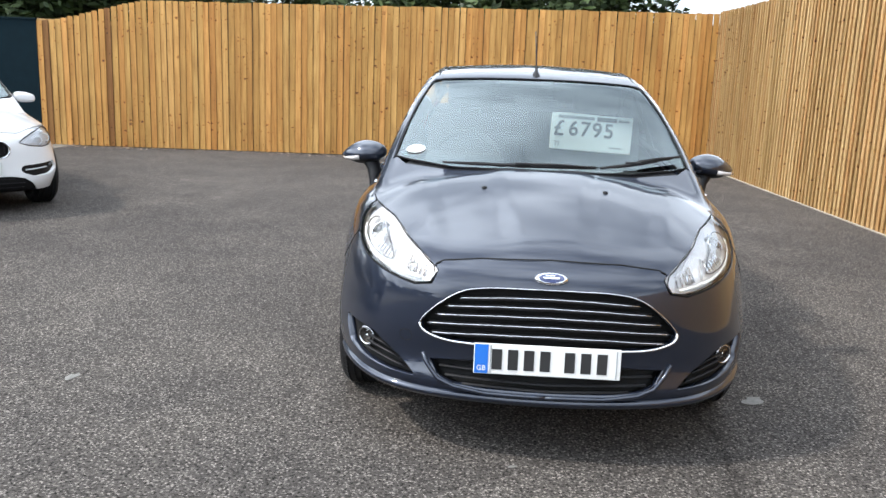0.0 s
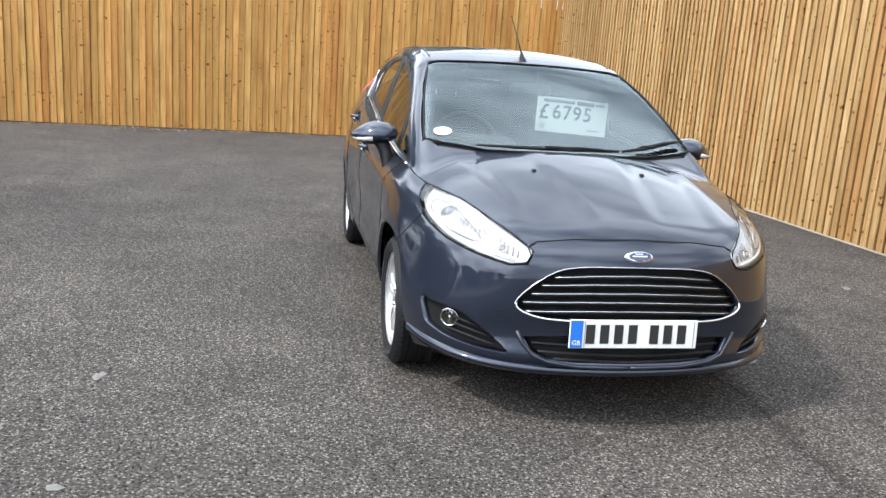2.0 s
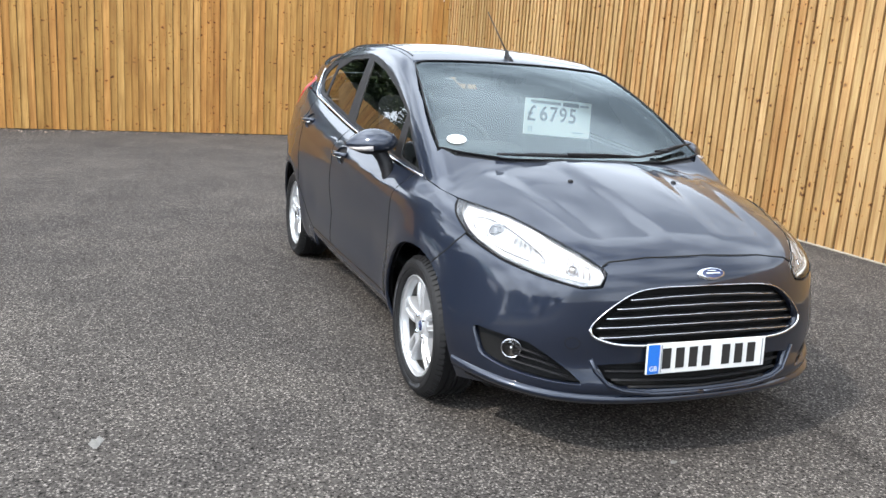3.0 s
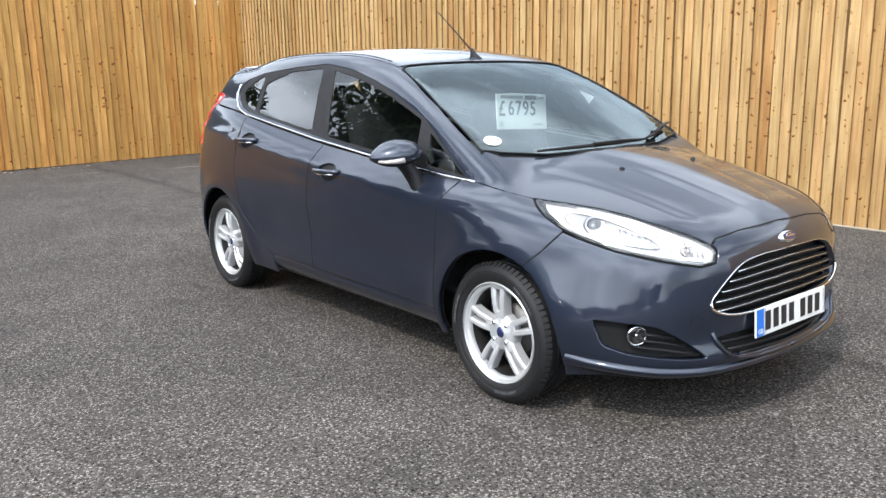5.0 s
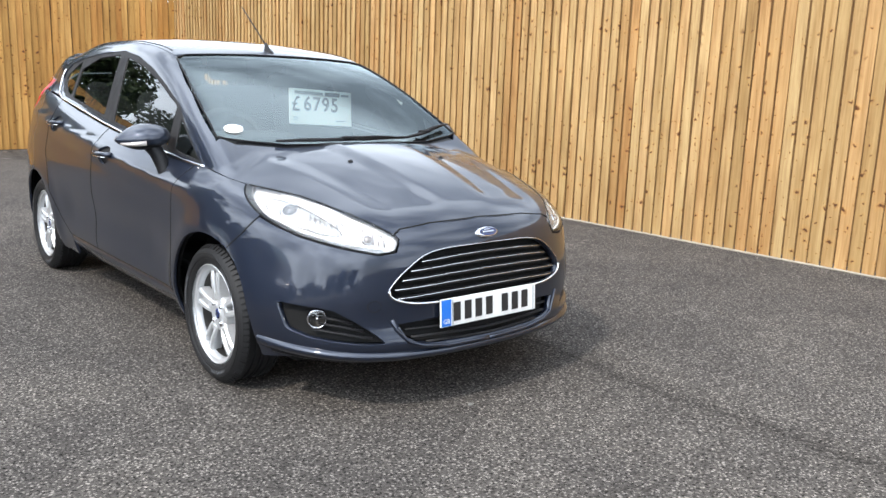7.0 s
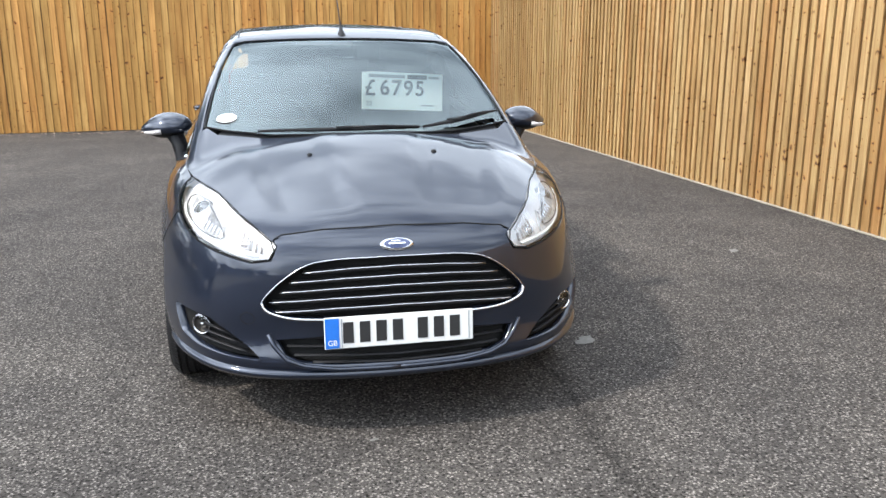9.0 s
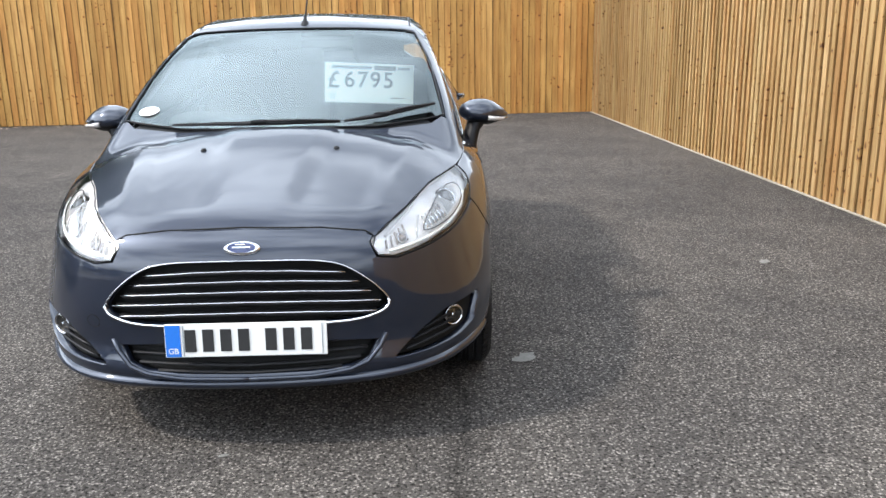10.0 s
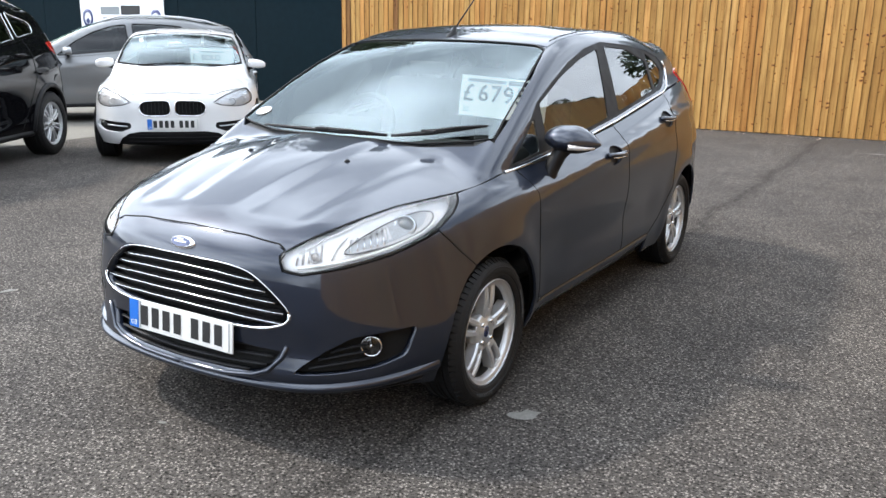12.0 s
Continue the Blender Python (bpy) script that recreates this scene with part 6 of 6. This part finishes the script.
# ---- litter and marks on the asphalt ----
def make_litter():
    rnd = random.Random(5)
    verts, faces = [], []
    d = Vector(CORNER) - Vector(LEFT_END)
    for i in range(420):
        s = rnd.random() ** 1.6
        p = Vector(LEFT_END) + d * (s * 0.8) + Vector((0, -0.06 - abs(rnd.gauss(0, 0.16)), 0.006))
        u = Vector((math.cos(i), math.sin(i), rnd.uniform(-.2, .5))) * rnd.uniform(0.012, 0.035)
        w = Vector((-math.sin(i), math.cos(i), rnd.uniform(-.2, .3))) * rnd.uniform(0.008, 0.02)
        k = len(verts)
        verts += [p - u, p + w, p + u, p - w]
        faces.append((k, k + 1, k + 2, k + 3))
    tagged(mesh_ob("leaf_litter", verts, faces, LITTER, smooth=False), "pale dry leaves and chips along the fence foot", "litter", kind="stuff")


def make_splash(x, y, r, seed):
    rnd = random.Random(seed)
    bm = bmesh.new()
    ring = [bm.verts.new((r * rnd.uniform(.6, 1.2) * math.cos(a), r * .6 * rnd.uniform(.6, 1.2) * math.sin(a), 0)) for a in [k / 14 * 2 * math.pi for k in range(14)]]
    mid = bm.verts.new((0, 0, 0.004))
    for a, b in zip(ring, ring[1:] + ring[:1]):
        bm.faces.new((a, b, mid))
    o = part("mortar_splash", bm, SPLASH)
    o.matrix_basis = pose(x, y, 0.003, 0, 0, seed * 40)
    tagged(o, "pale dried mortar splash on the asphalt", "stain", "splashes on the asphalt")


make_litter()
for i, (x, y, r) in enumerate(((1.0, 0.79, 0.075), (-2.05, 0.62, 0.045), (-2.3, 0.15, 0.04), (-2.0, -0.3, 0.035), (-0.1, 0.0, 0.02), (2.6, 2.2, 0.05))):
    make_splash(x, y, r, i + 1)


def make_scuff(x0, y0, x1, y1, seed):
    """A long thin pale scrape, ragged along both sides."""
    rnd = random.Random(seed)
    a, b = Vector((x0, y0, 0.003)), Vector((x1, y1, 0.003))
    side = Vector((0, 0, 1)).cross(b - a).normalized()
    bm = bmesh.new()
    rows = []
    for i in range(15):
        w = 0.028 * math.sin(math.pi * (i + 0.4) / 15) * rnd.uniform(0.4, 1.2)
        c = a.lerp(b, i / 14) + side * rnd.uniform(-0.02, 0.02)
        rows.append((bm.verts.new(c - side * w), bm.verts.new(c + side * w)))
    for u, v in zip(rows, rows[1:]):
        bm.faces.new((u[0], v[0], v[1], u[1]))
    tagged(part("scuff_mark", bm, SPLASH), "long pale scrape on the asphalt near the timber fence", "stain", "scrapes on the asphalt")


make_scuff(1.22, 9.92, 1.95, 9.98, 3)
make_scuff(0.28, 10.30, 0.55, 10.24, 7)
